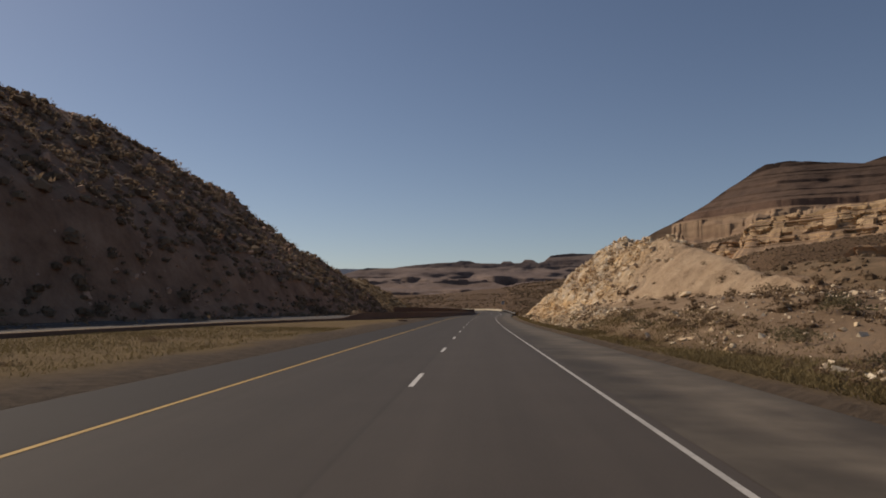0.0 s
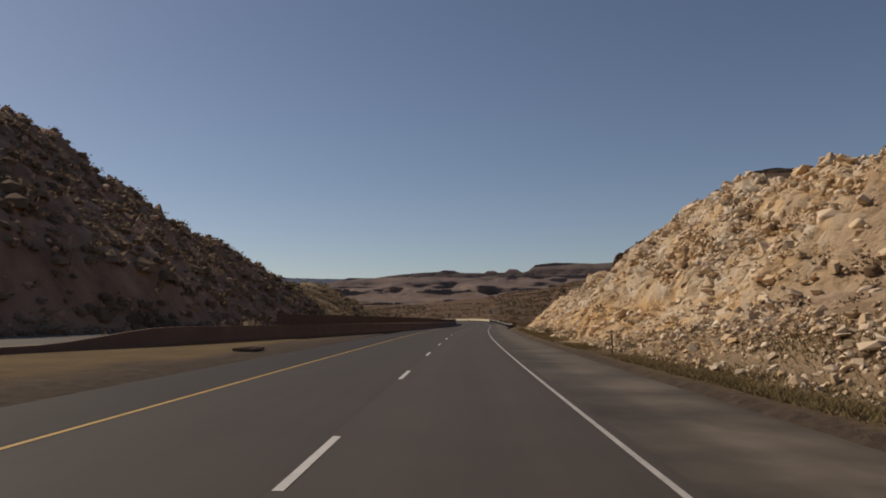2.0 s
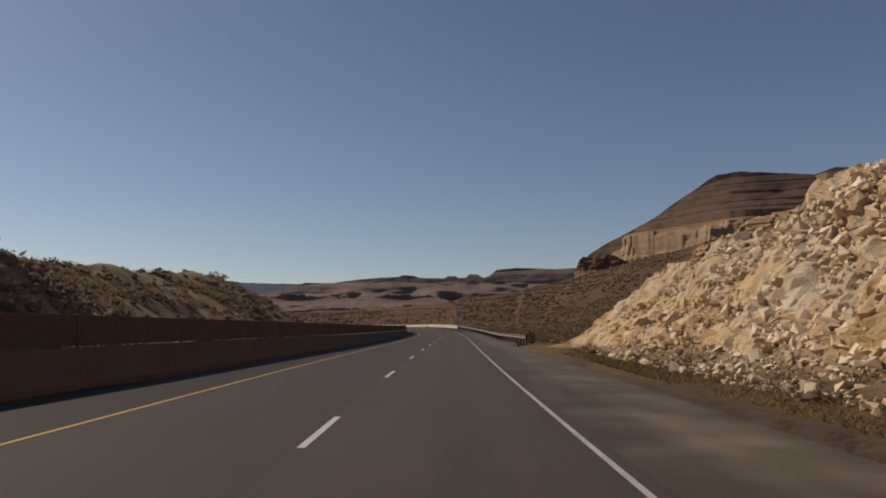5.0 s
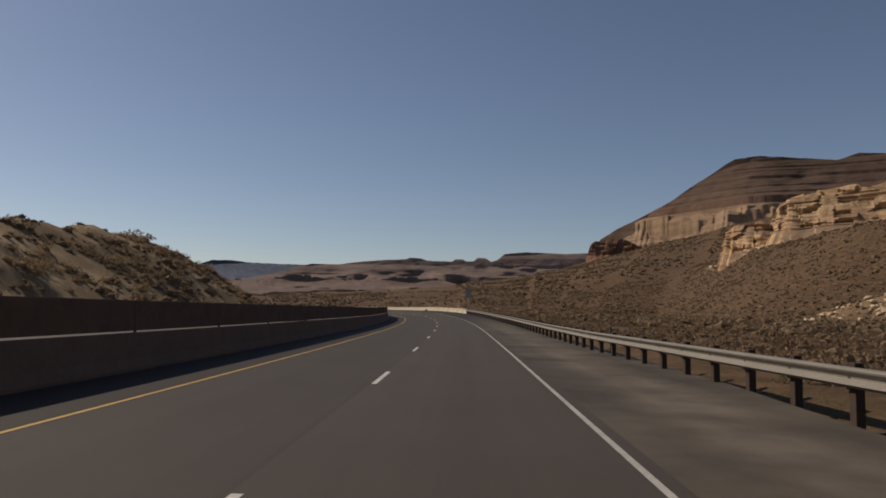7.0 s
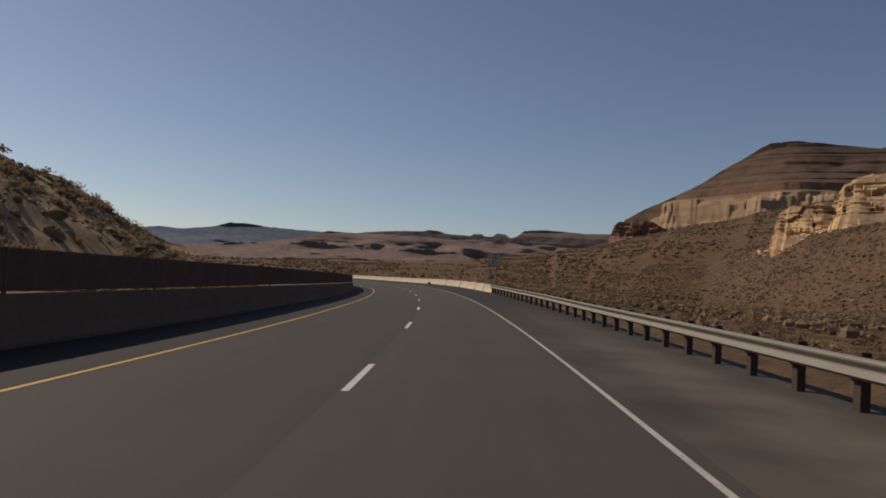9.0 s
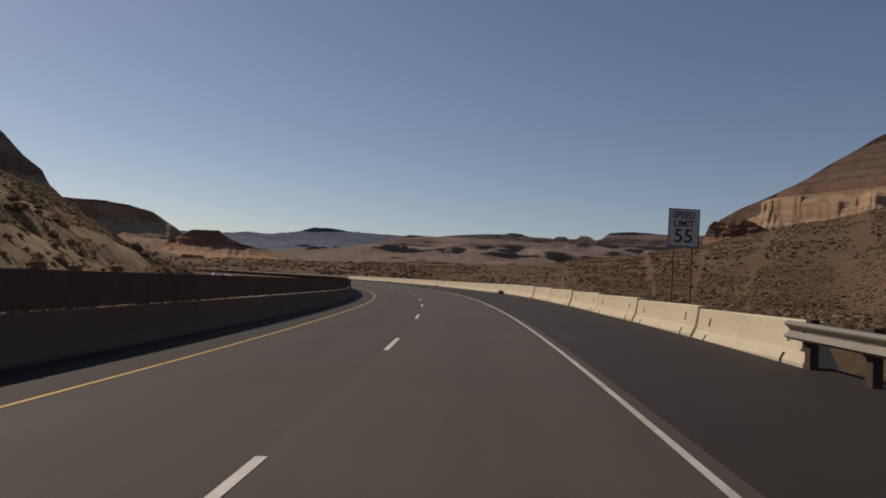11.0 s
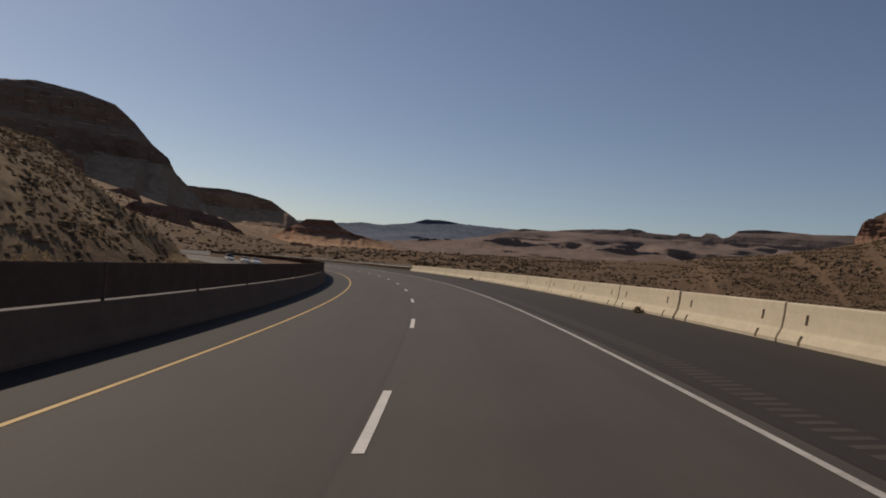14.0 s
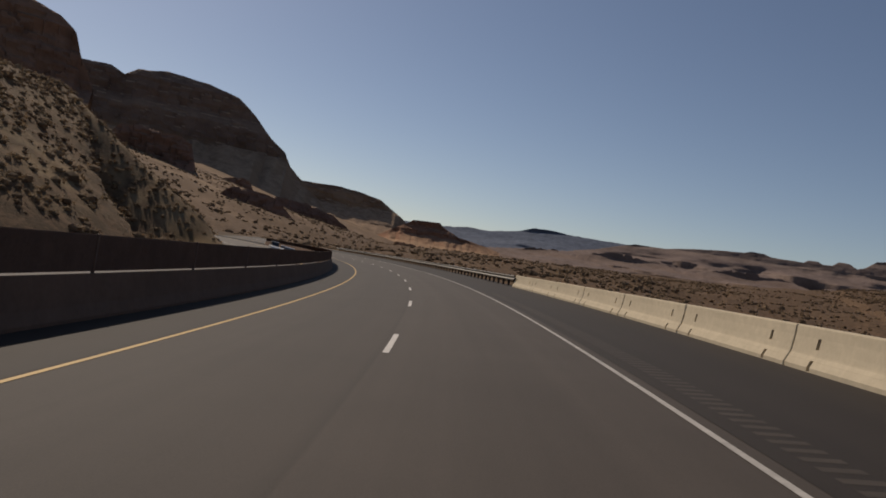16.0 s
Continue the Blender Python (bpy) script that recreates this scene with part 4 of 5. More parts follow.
layered_body("mesa", "high layered mesa with dark top and tan cliff band", [(480, 2460, 120), (506, 2435, 150), (534, 2422, 224), (597, 2402, 262), (731, 2352, 335), (813, 2312, 395), (898, 2266, 452), (960, 2237, 458), (1060, 2191, 442), (1135, 2152, 430), (1181, 2121, 445), (1235, 2089, 438), (1400, 2000, 450), (1700, 1850, 440)], MESA_ROCK, MESA, 20, "mesa", 520, 4.0, 95, 26, 200, 1, 4, (("caprock", 308), ("cliff_band", 222), ("scree_slope", -99)), False, 30.0)
layered_body("cliff", "low dark red cliff at the end of the mesa", [(452, 2252, 150), (464, 2242, 190), (474, 2236, 199), (500, 2225, 203), (545, 2203, 206), (575, 2189, 192), (605, 2176, 170), (640, 2160, 145)], RED_ROCK, [(300, 0.5, 6, 8), (195, 0.12, 8, 14), (160, 1.5, 10, 6), (140, 0.3, 8, 10), (120, 2.2, 12, 4)], 60, "cliff", 140, 5.0, 40, 18, 60, 2, 4)
SLABS, z, rl = [], 118.0, random.Random(8)
while z > -5:
    thick, tread = rl.choice((1.2, 1.8, 2.6, 4.5)), rl.uniform(0.8, 2.0)
    SLABS += [(z, rl.uniform(1.4, 3.4), 7, 5), (z - tread, rl.uniform(0.05, 0.3), 7, 9)]
    z -= tread + thick
layered_body("cliff", "pale yellow sandstone cliff above the scrub slope", [(258, 730, 60), (262, 726, 74), (266, 723, 84), (272, 717, 87), (282, 705, 90), (295, 685, 90), (312, 660, 91), (345, 615, 95), (400, 550, 102), (470, 480, 108)], OUTCROP_ROCK, [q for q in SLABS if q[0] > 60] + [(60, 2.4, 5, 3)], 36, "cliff", 300, 1.2, 26, 13, 30, 3, 5)
layered_body("cliff", "tan broken rock ledge below the yellow cliff", [(231, 751, 46), (235, 749, 64), (241, 743, 70), (252, 725, 70), (266, 707, 63), (281, 682, 56), (292, 664, 50)], OUTCROP_ROCK, [q for q in SLABS if q[0] > 47] + [(47, 2.4, 5, 3)], 20, "cliff", 240, 1.2, 20, 10, 30, 4, 4)
layered_body("cliff", "craggy tan rock outcrop at the end of a spur", [(168, 398, 8), (180, 400, 16), (190, 400, 24), (199, 400, 31), (208, 401, 36), (221, 399, 37), (250, 392, 42), (290, 380, 48)], OUTCROP_ROCK, SLABS, 0, "cliff", 220, 1.2, 14, 7, 20, 14, 4)
RID = [(400, 1.4, 14, 0), (300, 0.9, 20, 4), (262, 2.6, 90, 0), (200, 3.6, 150, 0), (130, 6.0, 200, 0), (70, 12.0, 220, 0)]
layered_body("mountain_ridge", "distant brown tableland ridge with small knobs", [(-1500, 4200, 110), (-1290, 4286, 140), (-1051, 4355, 165), (-900, 4390, 200), (-800, 4411, 235), (-700, 4428, 262), (-541, 4452, 262), (-409, 4466, 280), (-275, 4476, 293), (-150, 4480, 299), (-120, 4482, 308), (-60, 4483, 306), (-20, 4484, 293), (29, 4485, 290), (131, 4483, 288), (150, 4482, 302), (195, 4480, 301), (215, 4480, 289), (260, 4477, 290), (285, 4475, 311), (330, 4472, 308), (367, 4470, 287), (400, 4465, 297), (444, 4460, 334), (568, 4444, 345), (797, 4408, 334), (957, 4375, 340), (1300, 4290, 330), (1700, 4150, 330)], RIDGE_ROCK, RID, 15, "mountain", 620, 5.0, 260, 40, 150, 5, 3, (("crest", 262), ("lower_slope", -99)), True, 90.0)
layered_body("mountain_ridge", "low eroded hills in front of the far tableland", [(-1300, 3250, 40), (-1080, 3330, 95), (-900, 3380, 135), (-760, 3400, 120), (-620, 3420, 150), (-450, 3440, 130), (-300, 3440, 110), (-160, 3450, 146), (0, 3450, 138), (120, 3440, 110), (260, 3430, 135), (420, 3400, 160), (600, 3360, 140), (800, 3300, 160)], RIDGE_ROCK, [(300, 3.2, 60, 0), (100, 5.0, 130, 0), (50, 9.0, 170, 0)], 5, "mountain", 420, 4.0, 240, 36, 700, 12, 24, (), True, 60.0)
layered_body("mountain_ridge", "distant mountain range coloured blue-grey for haze", [(-2600, 3960, 190), (-2200, 4200, 205), (-1856, 4384, 213), (-1702, 4450, 233), (-1574, 4501, 229), (-1412, 4557, 259), (-1330, 4585, 288), (-1248, 4607, 293), (-1150, 4635, 282), (-1043, 4662, 277), (-802, 4714, 273), (-628, 4743, 265), (-353, 4772, 270)], BLUE_ROCK, [(400, 2.4, 30, 0), (200, 4.0, 60, 0), (90, 8.0, 90, 0)], 20, "mountain", 300, 6.0, 320, 40, 120, 6, 6, (), True, 80.0)
DARKM = [(999, 0.9, 8, 8), (440, 0.16, 16, 14), (372, 0.9, 14, 8), (338, 0.22, 18, 12), (268, 1.7, 60, 2), (200, 2.1, 50, 2), (120, 2.6, 30, 2), (60, 4.0, 20, 2)]
FALL = (("caprock", 372), ("cliff_band", 268), ("scree_slope", -99))
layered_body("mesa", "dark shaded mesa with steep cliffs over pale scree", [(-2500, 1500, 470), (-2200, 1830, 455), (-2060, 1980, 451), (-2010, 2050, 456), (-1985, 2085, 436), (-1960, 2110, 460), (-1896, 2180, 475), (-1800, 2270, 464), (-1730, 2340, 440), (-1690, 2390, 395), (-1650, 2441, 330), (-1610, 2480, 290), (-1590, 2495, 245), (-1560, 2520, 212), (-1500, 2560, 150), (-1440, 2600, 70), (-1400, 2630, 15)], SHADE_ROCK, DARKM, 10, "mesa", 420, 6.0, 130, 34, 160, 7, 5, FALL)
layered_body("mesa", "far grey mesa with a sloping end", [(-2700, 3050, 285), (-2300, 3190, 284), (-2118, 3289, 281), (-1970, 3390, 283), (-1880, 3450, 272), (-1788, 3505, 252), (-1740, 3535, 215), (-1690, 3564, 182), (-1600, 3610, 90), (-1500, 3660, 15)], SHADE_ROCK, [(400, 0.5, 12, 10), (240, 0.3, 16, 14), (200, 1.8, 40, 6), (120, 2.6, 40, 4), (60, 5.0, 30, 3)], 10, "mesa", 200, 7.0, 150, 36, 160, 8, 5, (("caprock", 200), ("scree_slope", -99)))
layered_body("butte", "small dark red flat-topped butte", [(-1640, 2920, 14), (-1500, 2990, 60), (-1440, 3020, 100), (-1378, 3051, 138), (-1365, 3057, 150), (-1266, 3105, 156), (-1250, 3112, 140), (-1188, 3142, 108), (-1066, 3192, 84), (-950, 3230, 50)], RED_ROCK, [(200, 0.2, 8, 14), (128, 1.6, 12, 6), (112, 0.25, 8, 12), (98, 2.4, 30, 4), (60, 5.0, 30, 3)], 10, "butte", 160, 5.0, 70, 24, 120, 9, 3)
layered_body("cliff", "dark blocky cliff high above the roadside slope", [(-1500, 900, 330), (-1300, 1100, 332), (-1228, 1185, 326), (-1200, 1223, 327), (-1180, 1258, 315), (-1165, 1285, 293), (-1160, 1297, 256), (-1140, 1315, 205)], LEDGE_ROCK, [(400, 0.4, 6, 10), (300, 0.12, 10, 16), (262, 1.4, 8, 6), (252, 0.12, 10, 14), (205, 1.5, 16, 5), (100, 2.4, 16, 4)], 20, "cliff", 220, 5.0, 70, 22, 80, 10, 5)
layered_body("rock_outcrop", "low orange rock outcrop on the valley floor", [(-385, 1370, 1), (-352, 1387, 8), (-303, 1402, 17), (-244, 1418, 14), (-215, 1425, 2)], RED_ROCK, [(40, 0.5, 4, 6), (9, 1.2, 6, 5), (4, 3.0, 6, 4)], -8, "rock", 120, 1.5, 20, 8, 20, 11, 3)
# dark ledges on the far slope
LEDGES = [(300, 0.35, 4, 7), (84, 0.12, 6, 9), (66, 1.2, 6, 5), (50, 0.3, 5, 6), (36, 0.5, 4, 5)]
for i, (what, mat, base, pts) in enumerate((
        ("dark overhanging cliff on the slope above the road", LEDGE_ROCK, 40, [(-668, 962, 70), (-658, 975, 90), (-645, 993, 94), (-634, 1012, 92), (-625, 1030, 91), (-619, 1040, 84), (-614, 1046, 58)]),
        ("dark rock outcrop high on the slope", LEDGE_ROCK, 40, [(-1050, 1532, 66), (-1034, 1549, 94), (-1013, 1567, 104), (-992, 1585, 100), (-978, 1596, 70)]),
        ("long dark rock ledge low on the slope", LEDGE_ROCK, -2, [(-446, 888, 16), (-437, 902, 34), (-429, 921, 38), (-422, 940, 34), (-416, 957, 24), (-408, 970, 10)]),
        ("far dark rock ledge on the slope", LEDGE_ROCK, 15, [(-842, 1440, 46), (-824, 1464, 68), (-811, 1536, 66), (-793, 1605, 54), (-770, 1640, 30)]),
        ("orange rock outcrop at the foot of the slope", RED_ROCK, -6, [(-750, 1735, 0), (-741, 1741, 10), (-728, 1748, 27), (-691, 1767, 26), (-675, 1775, 5)]))):
    layered_body("rock_outcrop", what, pts, mat, LEDGES, base, "rock", 120, 2.5, 22, 9, 25, 20 + i, 4)


# ---- stones ----
rs = np.random.RandomState(11)


def rock_shape(seed, flat=0.7, points=11):
    """An angular block: the hull of a few points on a squarish lump."""
    r = np.random.RandomState(seed)
    p = r.normal(0, 1, (points, 3))
    p = p / (np.abs(p) ** 4).sum(1)[:, None] ** 0.25 * r.uniform(0.8, 1.0, (points, 1))
    p *= np.array([0.5, 0.5 * r.uniform(0.6, 0.95), 0.5 * flat * r.uniform(0.7, 1.1)])
    b = bmesh.new()
    for q in p:
        b.verts.new(q)
    res = bmesh.ops.convex_hull(b, input=b.verts)
    bmesh.ops.delete(b, geom=[g for g in res["geom_interior"] if isinstance(g, bmesh.types.BMVert)], context="VERTS")
    bmesh.ops.triangulate(b, faces=b.faces)
    return b


def shape_arrays(b):
    b.verts.ensure_lookup_table()
    b.verts.index_update()
    v = np.array([q.co[:] for q in b.verts])
    f = np.array([[q.index for q in g.verts] for g in b.faces])
    b.free()
    return v, f


ROCKS = [shape_arrays(rock_shape(i + 40)) for i in range(14)]


def rot_z(a):
    c, s_ = np.cos(a), np.sin(a)
    m = np.zeros((len(a), 3, 3))
    m[:, 0, 0], m[:, 0, 1], m[:, 1, 0], m[:, 1, 1], m[:, 2, 2] = c, -s_, s_, c, 1
    return m


def tilts(n, amount, rng):
    ax, ay = rng.normal(0, amount, n), rng.normal(0, amount, n)
    mx, my = np.zeros((n, 3, 3)), np.zeros((n, 3, 3))
    mx[:, 0, 0] = 1
    mx[:, 1, 1], mx[:, 1, 2], mx[:, 2, 1], mx[:, 2, 2] = np.cos(ax), -np.sin(ax), np.sin(ax), np.cos(ax)
    my[:, 1, 1] = 1
    my[:, 0, 0], my[:, 0, 2], my[:, 2, 0], my[:, 2, 2] = np.cos(ay), np.sin(ay), -np.sin(ay), np.cos(ay)
    return mx @ my


def scattered(name, shapes, x, y, size, sink, mat, label, category, tilt=0.35, stretch=0.25, group="", lift=0.0):
    """Many small copies of a few shapes, joined into one mesh lying on the ground."""
    n = len(x)
    z = ground_h(x, y) + lift
    which = rs.randint(0, len(shapes), n)
    allv, allf, base = [], [], 0
    for k, (v, f) in enumerate(shapes):
        m = which == k
        c = int(m.sum())
        if not c:
            continue
        rot = rot_z(rs.uniform(0, 6.28, c)) @ tilts(c, tilt, rs)
        sc = size[m][:, None] * (1 + rs.uniform(-stretch, stretch, (c, 3)))
        q = np.einsum("nij,nvj->nvi", rot, v[None] * sc[:, None, :])
        q += np.stack([x[m], y[m], z[m] + size[m] * sink], -1)[:, None, :]
        allv.append(q.reshape(-1, 3))
        allf.append((f[None] + (np.arange(c) * len(v))[:, None, None] + base).reshape(-1, f.shape[1]))
        base += c * len(v)
    return tagged(new(name, fast_mesh(name, np.concatenate(allv), np.concatenate(allf), mat)), label, category, group, "stuff")


def on_road(s, l):
    p = road_at(s, l)
    return p[:, 0], p[:, 1]


# the broken rock face of the cutting: jointed blocks, each set in or out by its own amount
fs, fl = np.arange(50, 203, 0.19), np.arange(9.9, 31, 0.17)
FS, FL = np.meshgrid(fs, fl, indexing="ij")
P = road_at(FS, FL)
FX, FY = P[..., 0], P[..., 1]
face_h = ridge_h(FX, FY, HILL_R, 1.02, 1.5)
warp = fnoise(FX, FY, 7, 3) * 2.0
facing = smooth(15.5, 11.5, FL - 0.05 * (FS - 60)) * smooth(54, 66, FS)
rough_at = smooth(-1.6, -0.4, face_h) * (0.12 + 0.88 * np.maximum(facing, smooth(84, 104, FY + warp * 3))) * (0.7 + 0.3 * smooth(-0.25, 0.15, fnoise(FX, FY, 13, 3)))
c1, e1 = cells(FS / 2.2 + warp * 0.4, FL / 1.1 + warp * 0.35, 3)
c2, e2 = cells(FS / 0.9 + warp * 0.7, FL / 0.55 - warp * 0.5, 31)
c3, e3 = cells(FS / 0.5, FL / 0.4 + warp * 0.5, 77)
c0, e0 = cells(FS / 5.2 + warp * 0.3, FL / 2.1 + warp * 0.4, 55)
out = (c0 - 0.4) * 0.5 + (c1 - 0.4) * 0.46 + (c2 - 0.4) * 0.28 + (c3 - 0.5) * 0.12 - 0.22 * (e0 < 0.05) - 0.16 * (e1 < 0.06) - 0.08 * (e2 < 0.07) + fnoise(FX, FY, 0.7, 2) * 0.16
out = 0.12 + out * 1.2 * rough_at
ha = heading(FS)
low = smooth(-2.2, -0.2, face_h) * smooth(9.9, 11.3, FL)
FXX, FYY = FX - np.cos(ha) * out * 0.65, FY - np.sin(ha) * out * 0.65
out = 0.12 + (out - 0.12) * 0.7
FZ = ground_h(FX, FY) + out * 0.6 - 1.3 * (1 - low)
FZ = FZ - 1.2 * smooth(29, 31, FL) - 2.5 * smooth(193, 200, FS)
fme = fast_mesh("rock_face", np.stack([FXX, FYY, FZ], -1).reshape(-1, 3), grid_faces(len(fs), len(fl))[:, ::-1], None, False)
tone = fme.color_attributes.new("stone", "FLOAT_COLOR", "POINT")
tone.data.foreach_set("color", np.stack([c1, c2, rough_at, np.ones_like(c1)], -1).astype(np.float32).reshape(-1))


def face_material():
    m, n, k, b = material("fractured_sandstone", 0.93)
    p = place(n)
    at = n.new("ShaderNodeAttribute")
    at.attribute_name = "stone"
    sp = n.new("ShaderNodeSeparateColor")
    k.new(at.outputs["Color"], sp.inputs[0])
    mid, fine = noise_node(n, k, 0.5, 8, 0.65, p), noise_node(n, k, 4.0, 8, 0.7, p)
    stone = ramp_node(n, k, sp.outputs[1], [(0.0, (0.40, 0.30, 0.21)), (0.25, (0.68, 0.50, 0.30)), (0.5, (0.78, 0.63, 0.45)), (0.75, (0.66, 0.53, 0.39)), (1.0, (0.86, 0.77, 0.62))])
    bed = ramp_node(n, k, sp.outputs[0], [(0.0, (0.34, 0.24, 0.14)), (0.5, (0.49, 0.385, 0.27)), (1.0, (0.52, 0.38, 0.23))])
    stone = mix_node(n, k, 0.28, stone, bed)
    area = noise_node(n, k, 0.16, 4, 0.6, p)
    stone = mix_node(n, k, 0.8, stone, ramp_node(n, k, area, [(0.36, (0.72, 0.67, 0.62)), (0.46, (1.0, 0.88, 0.70)), (0.53, (1.0, 1.0, 1.0))]), "MULTIPLY")
    sz = n.new("ShaderNodeSeparateXYZ")
    k.new(p, sz.inputs[0])
    wob = n.new("ShaderNodeMath")
    wob.operation = "MULTIPLY_ADD"
    k.new(area, wob.inputs[0])
    wob.inputs[1].default_value = 5.0
    k.new(sz.outputs[2], wob.inputs[2])
    bedding = n.new("ShaderNodeMapRange")
    bedding.inputs["From Min"].default_value, bedding.inputs["From Max"].default_value = 0.0, 16.0
    k.new(wob.outputs[0], bedding.inputs["Value"])
    stone = mix_node(n, k, 0.5, stone, ramp_node(n, k, bedding.outputs[0], [(0.14, (1, 1, 1)), (0.20, (0.95, 0.72, 0.42)), (0.29, (1.0, 0.80, 0.52)), (0.34, (1, 1, 1)), (0.62, (0.9, 0.85, 0.78)), (0.68, (1.0, 0.86, 0.62)), (0.76, (1, 1, 1))]), "MULTIPLY")
    soil = ramp_node(n, k, mid, [(0.3, (0.29, 0.195, 0.122)), (0.5, (0.42, 0.295, 0.19)), (0.7, (0.51, 0.375, 0.25))])
    c = mix_node(n, k, ramp_node(n, k, sp.outputs[2], [(0.22, (0, 0, 0)), (0.7, (1, 1, 1))]), soil, stone)
    c = mix_node(n, k, 0.15, c, ramp_node(n, k, fine, [(0.3, (0.2, 0.14, 0.085)), (0.7, (0.6, 0.47, 0.32))]))
    k.new(c, b.inputs["Base Color"])
    bump_node(n, k, b, fine, 0.95, 0.22)
    return m


fme.materials.append(face_material())
rock_face = tagged(new("rock_face", fme), "tan fractured sandstone cutting with loose blocks", "rock face", kind="structure")
n = 72000
x, y = on_road(rs.uniform(50, 190, n), 9.8 + rs.uniform(0, 1, n) ** 0.9 * 20)
s_, l_ = road_sl(x, y)
cut_at = ridge_h(x, y, HILL_R, 1.02, 1.5)
loose = np.maximum(smooth(16, 11.5, l_ - 0.05 * (s_ - 60)) * smooth(54, 66, s_), smooth(86, 108, s_))
m = ((cut_at > -2.2) | ((s_ > 62) & (l_ < 15))) & (fnoise(x, y, 6, 3) + 0.22 > rs.uniform(-0.35, 0.6, n)) & (rs.uniform(0, 1, n) < loose)
x, y, cut_at = x[m], y[m], cut_at[m]
sz = np.clip(np.exp(rs.normal(-1.5, 0.6, len(x))), 0.1, 0.95) * (0.62 + 0.38 * smooth(-1.8, 0.4, cut_at))
scattered("rubble", ROCKS, x, y, sz, 0.25, RUBBLE_TAN, "tan angular rubble on the cut slope", "rubble", tilt=0.6, lift=0.14 * smooth(-1.5, 0.5, cut_at))
# larger blocks, each its own
block_meshes = []
for i in range(10):
    b = rock_shape(300 + i, 0.8, 22)
    bmesh.ops.bevel(b, geom=b.edges, offset=0.03, segments=1, affect="EDGES")
    me = bpy.data.meshes.new("boulder")
    b.to_mesh(me)
    b.free()
    me.materials.append(ROCK_TAN)
    block_meshes.append(me)
n = 1100
x, y = on_road(rs.uniform(72, 186, n), 10.6 + rs.uniform(0, 1, n) * 17)
m = (ridge_h(x, y, HILL_R, 1.02, 1.5) > 0.2) & (fnoise(x, y, 8, 3) > -0.12)
x, y = x[m][:270], y[m][:270]
z = ground_h(x, y)
for i in range(len(x)):
    o = new("boulder", block_meshes[i % 10])
    o.parent = rock_face
    k = float(np.clip(np.exp(rs.normal(-0.35, 0.45)), 0.4, 1.7))
    o.matrix_basis = Matrix.Translation((x[i], y[i], z[i] - 0.02 * k)) @ Euler((rs.normal(0, 0.18), rs.normal(0.35, 0.25), rs.choice([0.0, 1.57, 3.14]) + rs.normal(0, 0.3))).to_matrix().to_4x4() @ Matrix.Diagonal((k * 0.9, k * rs.uniform(0.9, 1.7), k * rs.uniform(0.5, 0.85), 1))
# ledges of thick slabs along the top of the cutting
for i in range(26):
    yy = 104 + i * 2.5 + rs.uniform(-1, 1)
    xx = float(np.interp(yy, [q[1] for q in HILL_R], [q[0] for q in HILL_R])) - rs.uniform(-0.5, 2.5)
    zz = float(ground_h(np.array([xx]), np.array([yy]))[0])
    o = new("slab", block_meshes[i % 10])
    o.parent = rock_face
    o.matrix_basis = Matrix.Translation((xx, yy, zz - 0.05)) @ Euler((rs.normal(0, 0.08), rs.normal(0.05, 0.08), 1.57 + rs.normal(0, 0.3))).to_matrix().to_4x4() @ Matrix.Diagonal((rs.uniform(1.4, 3.4), rs.uniform(1.2, 2.2), rs.uniform(0.7, 1.3), 1))
# stony ground before and behind the cutting
n = 4200
x, y = on_road(rs.uniform(-5, 66, n), 10.6 + rs.uniform(0, 1, n) ** 1.3 * 34)
m = fnoise(x, y, 9, 3) > rs.uniform(-0.2, 0.35, n)
x, y = x[m], y[m]
scattered("rubble", ROCKS, x, y, np.clip(np.exp(rs.normal(-1.6, 0.55, len(x))), 0.08, 0.7), 0.05, RUBBLE_TAN, "pale scattered stones on the verge and slope", "rubble")
n = 9000
x, y = rs.uniform(112, 300, n), rs.uniform(350, 450, n)
m = (ridge_h(x, y, HILL_R3, 0.4, 3) > -2) & (fnoise(x, y, 14, 3) > rs.uniform(-0.3, 0.4, n))
scattered("rubble", ROCKS, x[m], y[m], np.clip(np.exp(rs.normal(0.0, 0.6, m.sum())), 0.3, 3.2), 0.1, RUBBLE_TAN, "pale broken rock on a spur in the scrub", "rubble")
n = 9000
k = rs.uniform(0, 1, n)
x, y = np.interp(k, [0, 0.5, 1], [240, 272, 335]) + rs.normal(0, 13, n), np.interp(k, [0, 0.5, 1], [735, 690, 610]) + rs.normal(0, 13, n)
m = fnoise(x, y, 25, 3) > rs.uniform(-0.3, 0.4, n)
scattered("rubble", ROCKS, x[m], y[m], np.clip(np.exp(rs.normal(0.55, 0.5, m.sum())), 0.6, 4.5), 0.2, RUBBLE_TAN, "tan fallen blocks below the yellow cliffs", "rubble", tilt=0.2)
n = 5200
x, y = on_road(rs.uniform(-20, 215, n), -20 - rs.uniform(0, 1, n) * 62)
m = np.maximum(ridge_h(x, y, HILL_A, 0.92), -9) > 0.3
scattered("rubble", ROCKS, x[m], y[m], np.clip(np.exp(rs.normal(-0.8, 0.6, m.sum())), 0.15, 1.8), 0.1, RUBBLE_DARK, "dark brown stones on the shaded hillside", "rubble")


